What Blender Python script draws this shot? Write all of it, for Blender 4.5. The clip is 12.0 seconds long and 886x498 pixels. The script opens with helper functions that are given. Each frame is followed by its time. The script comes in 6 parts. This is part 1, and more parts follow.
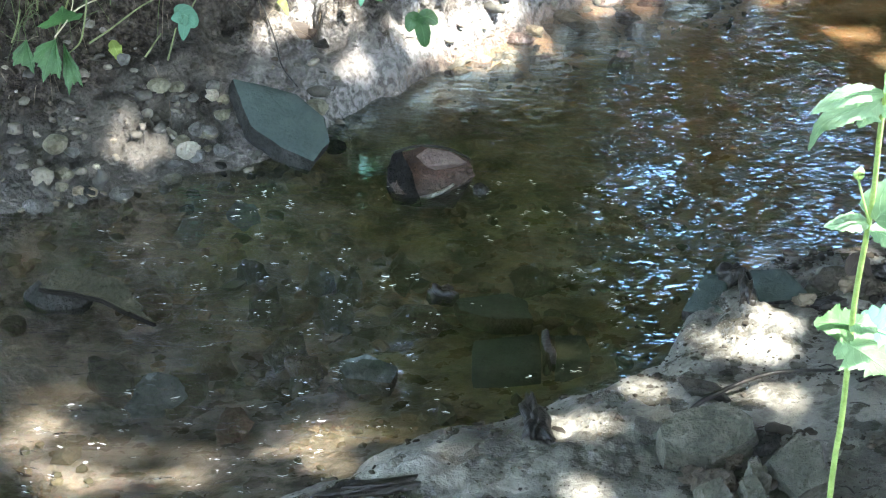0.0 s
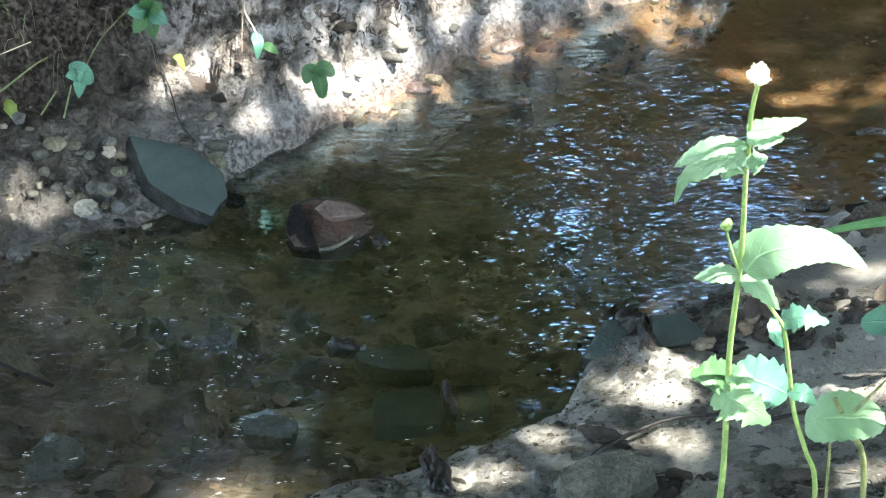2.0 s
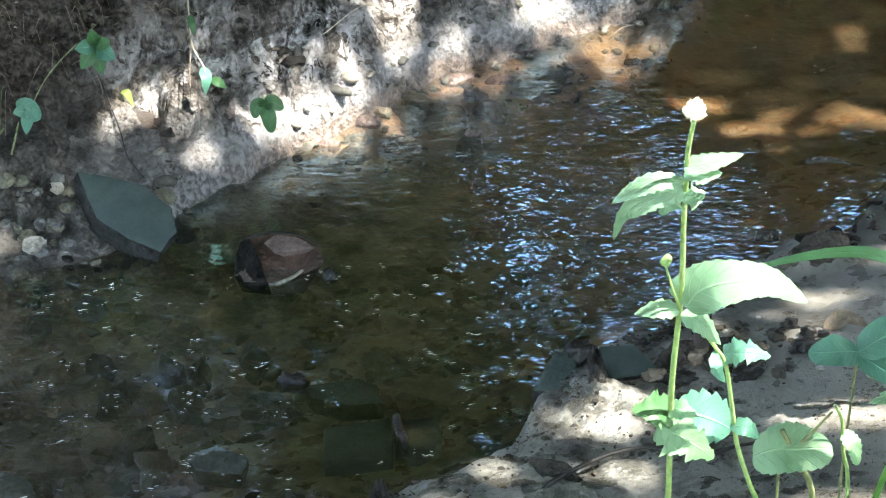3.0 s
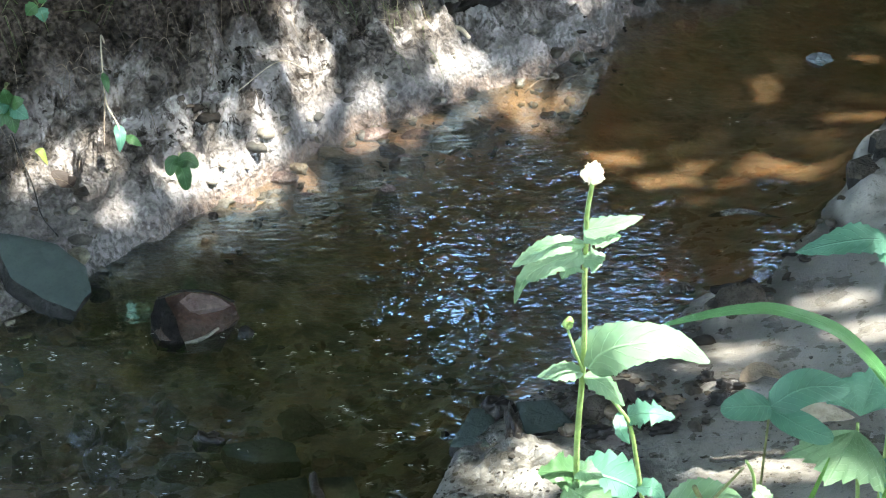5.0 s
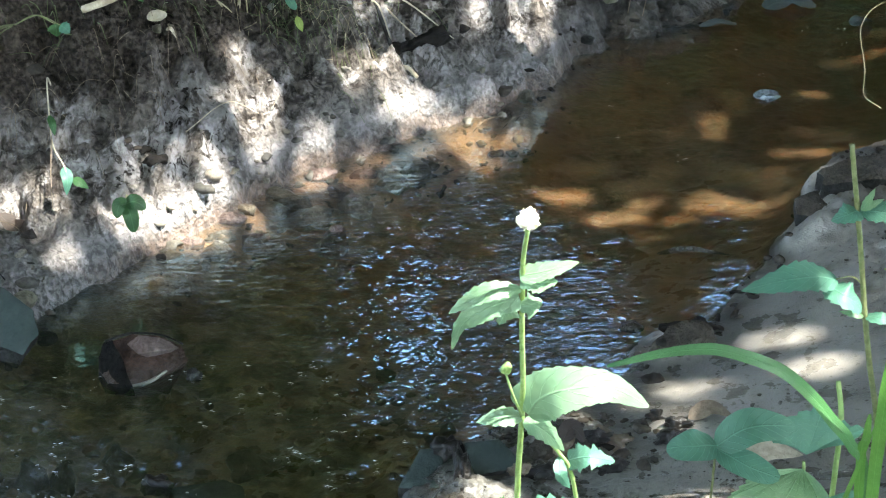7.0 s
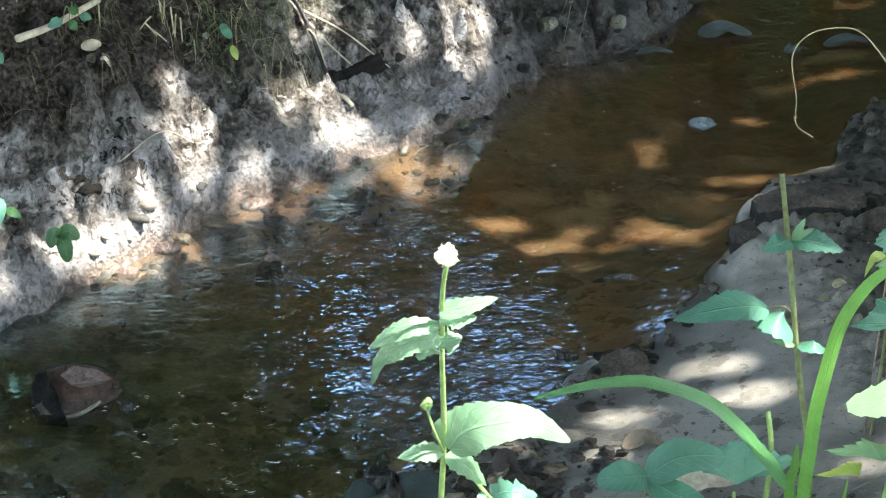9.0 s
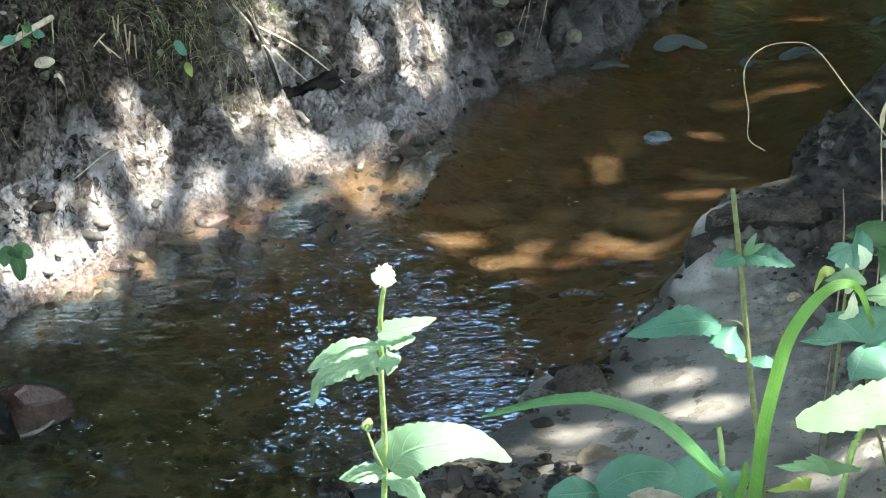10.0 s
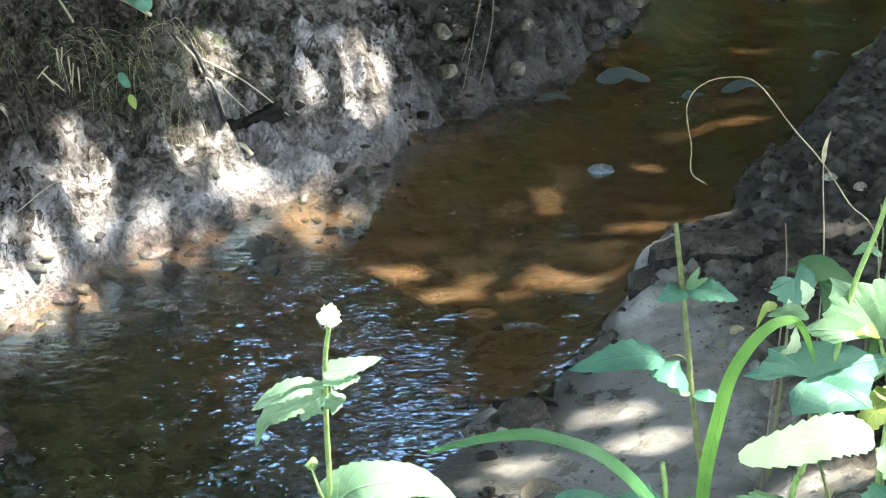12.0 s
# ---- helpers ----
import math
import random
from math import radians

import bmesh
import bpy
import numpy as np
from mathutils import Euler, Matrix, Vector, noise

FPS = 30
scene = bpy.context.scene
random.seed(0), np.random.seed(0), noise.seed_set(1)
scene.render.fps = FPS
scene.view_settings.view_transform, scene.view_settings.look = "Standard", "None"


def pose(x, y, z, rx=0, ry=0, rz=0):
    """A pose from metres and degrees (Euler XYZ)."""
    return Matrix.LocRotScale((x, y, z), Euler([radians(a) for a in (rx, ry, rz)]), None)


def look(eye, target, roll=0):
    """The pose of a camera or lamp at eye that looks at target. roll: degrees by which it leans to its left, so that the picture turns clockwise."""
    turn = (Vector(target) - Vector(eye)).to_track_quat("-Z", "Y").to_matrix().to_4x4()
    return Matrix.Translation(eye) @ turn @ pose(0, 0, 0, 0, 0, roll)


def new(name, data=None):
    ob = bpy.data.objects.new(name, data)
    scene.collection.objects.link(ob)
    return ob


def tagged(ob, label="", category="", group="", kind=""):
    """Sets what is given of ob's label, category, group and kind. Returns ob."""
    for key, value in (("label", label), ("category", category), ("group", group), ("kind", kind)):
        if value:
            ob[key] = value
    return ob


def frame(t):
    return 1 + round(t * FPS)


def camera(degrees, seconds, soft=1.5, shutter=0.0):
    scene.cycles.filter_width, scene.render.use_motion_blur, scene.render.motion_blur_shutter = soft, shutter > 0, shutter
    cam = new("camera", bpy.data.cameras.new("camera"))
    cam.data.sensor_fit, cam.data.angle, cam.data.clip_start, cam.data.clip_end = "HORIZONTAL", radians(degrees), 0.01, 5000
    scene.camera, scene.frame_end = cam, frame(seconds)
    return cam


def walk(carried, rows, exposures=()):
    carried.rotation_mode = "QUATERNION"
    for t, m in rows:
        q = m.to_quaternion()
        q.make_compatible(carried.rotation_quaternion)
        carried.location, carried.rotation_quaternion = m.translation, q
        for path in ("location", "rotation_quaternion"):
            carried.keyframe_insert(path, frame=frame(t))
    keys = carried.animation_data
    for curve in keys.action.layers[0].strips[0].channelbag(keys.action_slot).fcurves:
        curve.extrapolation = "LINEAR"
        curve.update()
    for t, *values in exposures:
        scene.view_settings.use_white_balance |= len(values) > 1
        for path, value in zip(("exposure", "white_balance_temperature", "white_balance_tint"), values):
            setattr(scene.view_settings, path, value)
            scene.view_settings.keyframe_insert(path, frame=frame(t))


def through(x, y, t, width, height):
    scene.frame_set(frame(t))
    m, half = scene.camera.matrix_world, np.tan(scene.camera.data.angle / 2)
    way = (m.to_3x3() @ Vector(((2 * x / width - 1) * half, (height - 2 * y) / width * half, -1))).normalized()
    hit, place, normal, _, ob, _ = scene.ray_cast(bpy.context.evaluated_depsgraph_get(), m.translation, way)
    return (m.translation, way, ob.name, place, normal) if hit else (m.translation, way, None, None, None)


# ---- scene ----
cam = camera(19.2, 12.0, 1.15)
PATH = [
    (0, (0.001, 0.0, 1.5), (0.0, 1.738, 0.51), 0.3),
    (0.5, (0.009, 0.003, 1.503), (0.018, 1.743, 0.515), 0.1),
    (1, (0.019, 0.007, 1.503), (0.038, 1.749, 0.52), -0.1),
    (1.5, (0.028, 0.01, 1.504), (0.064, 1.757, 0.531), -0.3),
    (2, (0.033, 0.011, 1.504), (0.088, 1.764, 0.543), -0.2),
    (2.5, (0.038, 0.016, 1.505), (0.11, 1.773, 0.553), -0.2),
    (3, (0.044, 0.017, 1.506), (0.131, 1.78, 0.564), -0.3),
    (5, (0.059, 0.023, 1.512), (0.202, 1.799, 0.603), -0.1),
    (5.5, (0.062, 0.025, 1.513), (0.215, 1.804, 0.612), -0.0),
    (6, (0.065, 0.028, 1.514), (0.225, 1.808, 0.617), -0.1),
    (6.5, (0.067, 0.026, 1.516), (0.235, 1.809, 0.625), -0.1),
    (7, (0.07, 0.027, 1.516), (0.247, 1.812, 0.631), -0.1),
    (8.8, (0.078, 0.032, 1.524), (0.297, 1.819, 0.653), 0.3),
    (9, (0.084, 0.029, 1.521), (0.303, 1.817, 0.653), 0.3),
    (9.5, (0.091, 0.028, 1.523), (0.32, 1.817, 0.659), 0.3),
    (10, (0.099, 0.032, 1.523), (0.344, 1.821, 0.664), 0.3),
    (10.5, (0.102, 0.033, 1.524), (0.365, 1.822, 0.669), 0.4),
    (11, (0.101, 0.031, 1.527), (0.378, 1.819, 0.676), 0.7),
    (11.5, (0.098, 0.031, 1.529), (0.383, 1.82, 0.682), 0.9),
    (12, (0.098, 0.031, 1.53), (0.387, 1.823, 0.691), 0.9),
]
walk(cam, [(t, look(eye, target, roll)) for t, eye, target, roll in PATH], [(0.0, 5.6, 7950, 11), (1.5, 5.42, 7950, 11), (3.0, 5.15, 7950, 11), (6.0, 4.98, 7950, 11), (9.5, 4.98, 7950, 11), (12.0, 5.12, 7950, 11)])

# ---- daylight ----
SUN = Vector((0.45, -0.28, 0.85)).normalized()
world = bpy.data.worlds.new("daylight")
scene.world = world
world.use_nodes = True
wn, wl = world.node_tree.nodes, world.node_tree.links
sky = wn.new("ShaderNodeTexSky")
sky.sky_type = "NISHITA"
sky.sun_disc = False
sky.sun_elevation = math.asin(SUN.z)
sky.sun_rotation = math.atan2(SUN.x, SUN.y)
sky.air_density, sky.dust_density, sky.ozone_density = 1.0, 0.9, 1.2
wl.new(sky.outputs[0], wn["Background"].inputs[0])
wn["Background"].inputs[1].default_value = 0.132
sun = new("sun", bpy.data.lights.new("sun", "SUN"))
sun.data.energy, sun.data.angle, sun.data.color = 1.12, radians(0.7), (0.85, 0.93, 1.0)
sun.matrix_world = look(tuple(SUN * 20), (0, 0, 0))

# ---- lie of the land (water level is z = 0) ----
LATTICE = np.random.RandomState(7).rand(256, 256)


def vnoise(x, y):
    xi, yi = np.floor(x).astype(int), np.floor(y).astype(int)
    fx, fy = x - xi, y - yi
    fx, fy = fx * fx * (3 - 2 * fx), fy * fy * (3 - 2 * fy)
    a, b = LATTICE[xi % 256, yi % 256], LATTICE[(xi + 1) % 256, yi % 256]
    c, d = LATTICE[xi % 256, (yi + 1) % 256], LATTICE[(xi + 1) % 256, (yi + 1) % 256]
    return (a + (b - a) * fx) * (1 - fy) + (c + (d - c) * fx) * fy


def fbm(x, y, per_metre, octaves=4, gain=0.5):
    total, amp, norm = 0.0, 1.0, 0.0
    for k in range(octaves):
        c, s = math.cos(0.6 + 1.1 * k), math.sin(0.6 + 1.1 * k)
        total = total + amp * (vnoise((c * x - s * y) * per_metre + 17.3 * k, (s * x + c * y) * per_metre + 5.1 * k) - 0.5) * 2
        norm, amp, per_metre = norm + amp, amp * gain, per_metre * 2.03
    return total / norm


FAR_X = [-60, -2.0, -0.9, -0.52, -0.40, -0.27, -0.21, -0.14, -0.07, 0.0, 0.05, 0.10, 0.15, 0.21, 0.31, 0.46, 0.54, 0.63, 0.72, 0.84, 0.92, 1.04, 1.12, 1.35, 1.7, 2.3, 60]
FAR_Y = [1.5, 2.5, 2.62, 2.71, 2.755, 2.825, 2.86, 2.95, 3.04, 3.105, 3.15, 3.205, 3.275, 3.335, 3.405, 3.505, 3.56, 3.69, 3.775, 3.85, 3.93, 4.13, 4.24, 4.7, 5.4, 6.6, 90]
NEAR_X = [-60, -2.0, -0.6, -0.3, -0.11, -0.02, 0.08, 0.15, 0.23, 0.27, 0.33, 0.47, 0.56, 0.62, 0.70, 0.78, 0.84, 0.88, 0.93, 1.06, 1.12, 1.22, 1.39, 1.51, 1.9, 2.3, 3.0, 60]
NEAR_Y = [0.6, 1.7, 1.92, 2.03, 2.15, 2.22, 2.28, 2.31, 2.37, 2.48, 2.57, 2.63, 2.73, 2.78, 2.875, 3.01, 3.10, 3.21, 3.29, 3.37, 3.52, 3.63, 3.9, 4.08, 4.75, 5.4, 6.6, 85]


def soft_step(a, b, x):
    t = np.clip((x - a) / (b - a), 0, 1)
    return t * t * (3 - 2 * t)


def bank_side(x, y):
    """Distances past the far and the near shoreline, positive on land."""
    wob = 0.014 * fbm(x, y, 9, 3) + 0.012 * fbm(x + 3, y, 24, 2)
    return (y - np.interp(x, FAR_X, FAR_Y)) * 0.75 + wob, (np.interp(x, NEAR_X, NEAR_Y) - y) * 0.8 + wob


def height(x, y):
    x, y = np.asarray(x, float), np.asarray(y, float)
    far, near = bank_side(x, y)
    wet = np.minimum(-far, -near)
    # the cut bank across the water, low and pebbly on one side
    low = np.interp(far, [0, .05, .12, .18, .25, .4, .8, 2, 9, 70], [0, .03, .06, .10, .17, .30, .45, .6, 1.1, 3])
    cut = np.interp(far, [0, .02, .05, .1, .18, .25, .4, .8, 2, 9, 70], [0, .05, .09, .13, .195, .24, .33, .46, .62, 1.1, 3])
    mid = np.interp(far, [0, .03, .10, .2, .4, .8, 2, 9, 70], [0, .03, .075, .13, .25, .42, .6, 1.1, 3])
    w1, w2 = soft_step(-0.2, -0.05, x), soft_step(0.55, 0.8, x)
    hf = (low * (1 - w1) + cut * w1) * (1 - w2) + mid * w2
    # the mud flat on the camera's side, rising to the grassy bank
    hn = np.interp(near, [0, .008, .03, .1, .3, .5, .8, 1.3, 3, 9, 70], [0, .014, .024, .034, .045, .07, .17, .33, .42, .6, 2])
    gentle = np.interp(near, [0, .03, .08, .16, .3, .5, .8, 1.3, 3, 9, 70], [0, .006, .014, .027, .045, .07, .17, .33, .42, .6, 2])
    hn = hn + (gentle - hn) * soft_step(0.42, 0.55, x) * (1 - soft_step(0.80, 0.86, x))
    bed = -np.interp(wet, [0, .05, .15, .3], [0, .018, .04, .055])
    z = np.where(far > 0, hf, np.where(near > 0, hn, bed))
    # clods, drips and hollows
    steep = np.clip(far / 0.06, 0, 1) * (0.5 + 0.5 * soft_step(-0.25, 0.0, x))
    ridge = 1 - np.abs(fbm(x + 3, y + 0.6 * x, 13, 4, 0.6))
    knobs = np.abs(fbm(x + 6, y + 2, 22, 2)) ** 0.7
    lump = 0.030 * fbm(x, y, 7, 3) + 0.055 * (ridge - 0.78) + 0.026 * (knobs - 0.3) + 0.016 * fbm(x, y, 40, 3, 0.6) - 0.04 * soft_step(.22, .42, fbm(x + 9, y, 15, 3)) - 0.014 * soft_step(.15, .45, fbm(x, y + 5, 46, 2))
    flat = np.clip(near / 0.05, 0, 1)
    pocks = np.clip(fbm(x, y + 9, 34, 2) - 0.2, 0, 1)
    crumbs = soft_step(0.05, 0.45, fbm(x + 20, y, 5, 2)) * np.abs(fbm(x, y, 60, 2))
    busy = 0.14 + 0.5 * (1 - soft_step(0.42, 0.6, x)) + 1.4 * soft_step(0.8, 1.0, x)
    mud = 0.008 * fbm(x, y, 6, 3) + busy * (0.008 * fbm(x, y, 17, 3, 0.6) + 0.007 * fbm(x + 2, y, 52, 3, 0.6) - 0.014 * pocks + 0.016 * crumbs)
    under = np.clip(wet / 0.03, 0, 1)
    silt = 0.011 * fbm(x + 5, y, 7, 3) + 0.006 * fbm(x, y, 32, 4, .6)
    z = z + steep * lump + flat * mud + under * silt
    # washed-out hollow below the roots on the cut bank
    for cx, cy, rx, ry, deep in ((0.43, 3.575, 0.065, 0.022, 0.06), (0.70, 3.80, 0.03, 0.03, 0.04), (0.55, 3.60, 0.02, 0.015, 0.02), (0.0, 3.222, 0.022, 0.016, 0.045), (0.625, 3.735, 0.03, 0.022, 0.035), (-0.16, 3.075, 0.03, 0.012, 0.02), (0.12, 3.33, 0.018, 0.012, 0.02)):
        z = z - deep * np.exp(-(((x - cx) / rx) ** 2 + ((y - cy) / ry) ** 2))
    # rounded lumps below the overhanging sod
    for cx, cy, r, up in ((0.452, 3.645, 0.022, 0.026), (0.49, 3.66, 0.018, 0.024), (0.524, 3.69, 0.02, 0.026), (0.56, 3.70, 0.018, 0.024), (0.571, 3.68, 0.016, 0.02), (0.511, 3.65, 0.017, 0.02), (0.416, 3.66, 0.018, 0.02), (0.552, 3.745, 0.025, 0.024), (0.479, 3.70, 0.02, 0.02)):
        z = z + up * np.exp(-(((x - cx) ** 2 + (y - cy) ** 2) / r ** 2) ** 2)
    # lumps of clay at the water's edge
    for cx, cy, rx, ry, up in ((0.345, 2.395, 0.05, 0.05, 0.018), (0.46, 2.52, 0.05, 0.03, 0.018), (0.86, 3.03, 0.04, 0.03, 0.02), (0.62, 2.78, 0.05, 0.04, 0.025), (0.14, 2.18, 0.08, 0.05, 0.012), (0.03, 2.14, 0.09, 0.04, 0.012)):
        dd = ((x - cx) / rx) ** 2 + ((y - cy) / ry) ** 2
        z = z + up * np.exp(-dd ** 2) * (0.8 + 0.5 * fbm(x, y, 45, 2))
    return z

# ---- materials ----
class Nodes:
    """Short hand for a node material."""

    def __init__(self, name):
        self.mat = bpy.data.materials.new(name)
        self.mat.use_nodes = True
        self.t = self.mat.node_tree
        self.t.nodes.clear()
        self.out = self.t.nodes.new("ShaderNodeOutputMaterial")
        self.geo = self.t.nodes.new("ShaderNodeNewGeometry")
        self.pos = self.geo.outputs["Position"]

    def put(self, socket, value):
        if hasattr(value, "is_linked"):
            self.t.links.new(value, socket)
        elif value is not None:
            socket.default_value = value

    def noise(self, scale, detail=3.0, rough=0.55, at=None, distort=0.0):
        n = self.t.nodes.new("ShaderNodeTexNoise")
        self.put(n.inputs["Vector"], at or self.pos)
        n.inputs["Scale"].default_value, n.inputs["Detail"].default_value = scale, detail
        n.inputs["Roughness"].default_value, n.inputs["Distortion"].default_value = rough, distort
        return n.outputs[0]

    def voronoi(self, scale, at=None):
        n = self.t.nodes.new("ShaderNodeTexVoronoi")
        self.put(n.inputs["Vector"], at or self.pos)
        n.inputs["Scale"].default_value = scale
        return n.outputs["Distance"]

    def span(self, value, a, b, lo=0.0, hi=1.0):
        n = self.t.nodes.new("ShaderNodeMapRange")
        n.interpolation_type = "SMOOTHSTEP"
        self.put(n.inputs[0], value)
        for k, v in enumerate((a, b, lo, hi)):
            n.inputs[k + 1].default_value = v
        return n.outputs[0]

    def math(self, op, a, b=0.0):
        n = self.t.nodes.new("ShaderNodeMath")
        n.operation = op
        self.put(n.inputs[0], a), self.put(n.inputs[1], b)
        return n.outputs[0]

    def mix(self, f, a, b, blend="MIX"):
        n = self.t.nodes.new("ShaderNodeMix")
        n.data_type, n.blend_type = "RGBA", blend
        self.put(n.inputs[0], f)
        self.put(n.inputs[6], a if hasattr(a, "is_linked") else (*a, 1)), self.put(n.inputs[7], b if hasattr(b, "is_linked") else (*b, 1))
        return n.outputs[2]

    def bump(self, h, strength, dist, normal=None):
        n = self.t.nodes.new("ShaderNodeBump")
        n.inputs["Strength"].default_value, n.inputs["Distance"].default_value = strength, dist
        self.put(n.inputs["Height"], h), self.put(n.inputs["Normal"], normal)
        return n.outputs[0]

    def axis(self, k, at=None):
        n = self.t.nodes.new("ShaderNodeSeparateXYZ")
        self.put(n.inputs[0], at or self.pos)
        return n.outputs[k]

    def stretch(self, scale, turn=0.0):
        n = self.t.nodes.new("ShaderNodeMapping")
        self.put(n.inputs[0], self.pos)
        n.inputs["Rotation"].default_value, n.inputs["Scale"].default_value = (0, 0, turn), scale
        return n.outputs[0]

    def rand(self):
        return self.t.nodes.new("ShaderNodeObjectInfo").outputs["Random"]

    def island(self):
        return self.geo.outputs["Random Per Island"]

    def uv(self):
        return self.t.nodes.new("ShaderNodeTexCoord").outputs["UV"]

    def shader(self, kind, **given):
        n = self.t.nodes.new("ShaderNodeBsdf" + kind)
        for key, v in given.items():
            self.put(n.inputs[key.replace("_", " ")], (*v, 1) if isinstance(v, tuple) and len(v) == 3 else v)
        return n.outputs[0]

    def blend(self, f, a, b):
        n = self.t.nodes.new("ShaderNodeMixShader")
        self.put(n.inputs[0], f), self.put(n.inputs[1], a), self.put(n.inputs[2], b)
        return n.outputs[0]

    def done(self, surface):
        self.put(self.out.inputs[0], surface)
        return self.mat


def ground_material():
    n = Nodes("clay_and_silt")
    x, y, z = n.axis(0), n.axis(1), n.axis(2)
    broad, mid, fine, grit = n.noise(5, 4), n.noise(28, 4), n.noise(130, 3), n.noise(420, 2)
    cut = n.span(n.math("SUBTRACT", y, n.math("MULTIPLY", x, .8)), 2.65, 2.85)
    near = n.math("SUBTRACT", 1.0, cut)
    edge = n.math("ADD", z, n.math("MULTIPLY", n.math("SUBTRACT", broad, .5), .09))
    # the cut bank: pale clay, pits and streaks darkened for shade and dark earth
    fibre = n.noise(44, 5, .68, None, 1.0)
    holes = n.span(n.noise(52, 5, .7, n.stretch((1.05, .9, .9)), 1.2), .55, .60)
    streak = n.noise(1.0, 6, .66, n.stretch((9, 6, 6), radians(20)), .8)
    dry = n.mix(n.span(mid, .3, .7), (.20, .184, .176), (.385, .36, .347))
    dry = n.mix(n.span(fibre, .50, .64, 0, .75), dry, (.10, .087, .076))
    dry = n.mix(n.span(fine, .54, .74, 0, .5), dry, (.17, .155, .138))
    damp = n.mix(n.span(fine, .38, .62), (.088, .082, .078), (.25, .236, .226))
    clay = n.mix(n.span(edge, .02, .06), damp, dry)
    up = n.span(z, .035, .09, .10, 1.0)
    # near-black shade put into the colour of the pits
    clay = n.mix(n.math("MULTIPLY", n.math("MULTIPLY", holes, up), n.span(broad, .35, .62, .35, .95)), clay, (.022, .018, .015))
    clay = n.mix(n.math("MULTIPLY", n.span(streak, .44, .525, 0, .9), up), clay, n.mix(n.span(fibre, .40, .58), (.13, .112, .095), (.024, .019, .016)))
    foot = n.math("ADD", z, n.math("MULTIPLY", n.math("SUBTRACT", mid, .5), .03))
    clay = n.mix(n.math("MULTIPLY", n.span(foot, .008, .034, .85, 0), n.span(x, -.14, .0)), clay, n.mix(n.span(fibre, .42, .58), (.21, .15, .118), (.085, .06, .046)))
    low_shore = n.mix(n.span(mid, .35, .65), (.032, .029, .025), (.092, .083, .073))
    clay = n.mix(n.span(x, -.30, -.20, .92, 0), clay, low_shore)
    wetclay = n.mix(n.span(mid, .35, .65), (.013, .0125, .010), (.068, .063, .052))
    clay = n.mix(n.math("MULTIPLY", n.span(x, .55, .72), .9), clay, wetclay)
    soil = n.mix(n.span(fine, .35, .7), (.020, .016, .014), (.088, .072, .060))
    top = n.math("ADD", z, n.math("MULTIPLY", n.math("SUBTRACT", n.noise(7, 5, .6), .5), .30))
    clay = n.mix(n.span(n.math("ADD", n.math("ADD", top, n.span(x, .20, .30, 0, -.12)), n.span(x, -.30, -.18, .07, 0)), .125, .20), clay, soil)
    # the mud flat
    x = n.math("ADD", x, n.math("MULTIPLY", n.math("SUBTRACT", n.noise(2.2, 4), .5), .5))
    uneven = n.math("ADD", mid, n.math("MULTIPLY", n.math("SUBTRACT", broad, .5), .8))
    flat = n.mix(n.span(uneven, .3, .7), (.060, .058, .050), (.19, .184, .162))
    flat = n.mix(n.span(n.noise(11, 6, .65), .50, .58, 0, .8), flat, (.038, .036, .030))
    flat = n.mix(n.span(fine, .52, .7, 0, .75), flat, (.036, .033, .028))
    pale = n.mix(n.span(uneven, .3, .7), (.125, .116, .10), (.25, .234, .207))
    pale = n.mix(n.span(fine, .58, .72, 0, .75), pale, (.05, .046, .04))
    mud = n.mix(n.span(x, .48, .64), flat, pale)
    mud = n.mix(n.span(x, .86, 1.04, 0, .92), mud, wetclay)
    specks = n.math("MULTIPLY", n.span(n.voronoi(62), .10, .16, .75, 0), n.span(n.noise(8, 3), .48, .58))
    mud = n.mix(specks, mud, (.028, .025, .021))
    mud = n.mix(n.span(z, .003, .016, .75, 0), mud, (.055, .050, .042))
    litter = n.mix(n.span(fine, .35, .65), (.045, .036, .024), (.15, .12, .075))
    mud = n.mix(n.span(top, .13, .24), mud, n.mix(n.span(mid, .4, .6, 0, .7), litter, soil))
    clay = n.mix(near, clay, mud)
    # the bed of the stream
    silt = n.mix(n.span(broad, .35, .65), (.38, .29, .225), (.29, .245, .19))
    along = n.math("ADD", n.math("MULTIPLY", n.axis(0), .8), n.math("MULTIPLY", y, .5))
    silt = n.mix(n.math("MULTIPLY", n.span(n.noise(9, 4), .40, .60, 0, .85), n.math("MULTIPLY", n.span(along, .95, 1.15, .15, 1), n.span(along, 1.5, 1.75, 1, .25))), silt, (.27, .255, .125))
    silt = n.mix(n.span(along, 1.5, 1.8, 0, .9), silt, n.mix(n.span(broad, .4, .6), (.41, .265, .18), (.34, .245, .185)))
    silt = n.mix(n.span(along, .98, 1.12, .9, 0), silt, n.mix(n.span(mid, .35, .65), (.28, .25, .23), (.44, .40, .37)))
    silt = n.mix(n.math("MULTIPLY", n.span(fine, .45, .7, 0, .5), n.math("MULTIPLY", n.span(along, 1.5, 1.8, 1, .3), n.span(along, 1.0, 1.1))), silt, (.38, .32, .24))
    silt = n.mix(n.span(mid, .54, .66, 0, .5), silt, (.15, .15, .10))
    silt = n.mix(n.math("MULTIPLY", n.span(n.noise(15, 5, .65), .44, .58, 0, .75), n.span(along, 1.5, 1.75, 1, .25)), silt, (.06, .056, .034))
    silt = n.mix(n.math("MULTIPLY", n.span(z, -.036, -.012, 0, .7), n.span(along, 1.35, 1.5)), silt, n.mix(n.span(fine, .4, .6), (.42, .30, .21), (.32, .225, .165)))
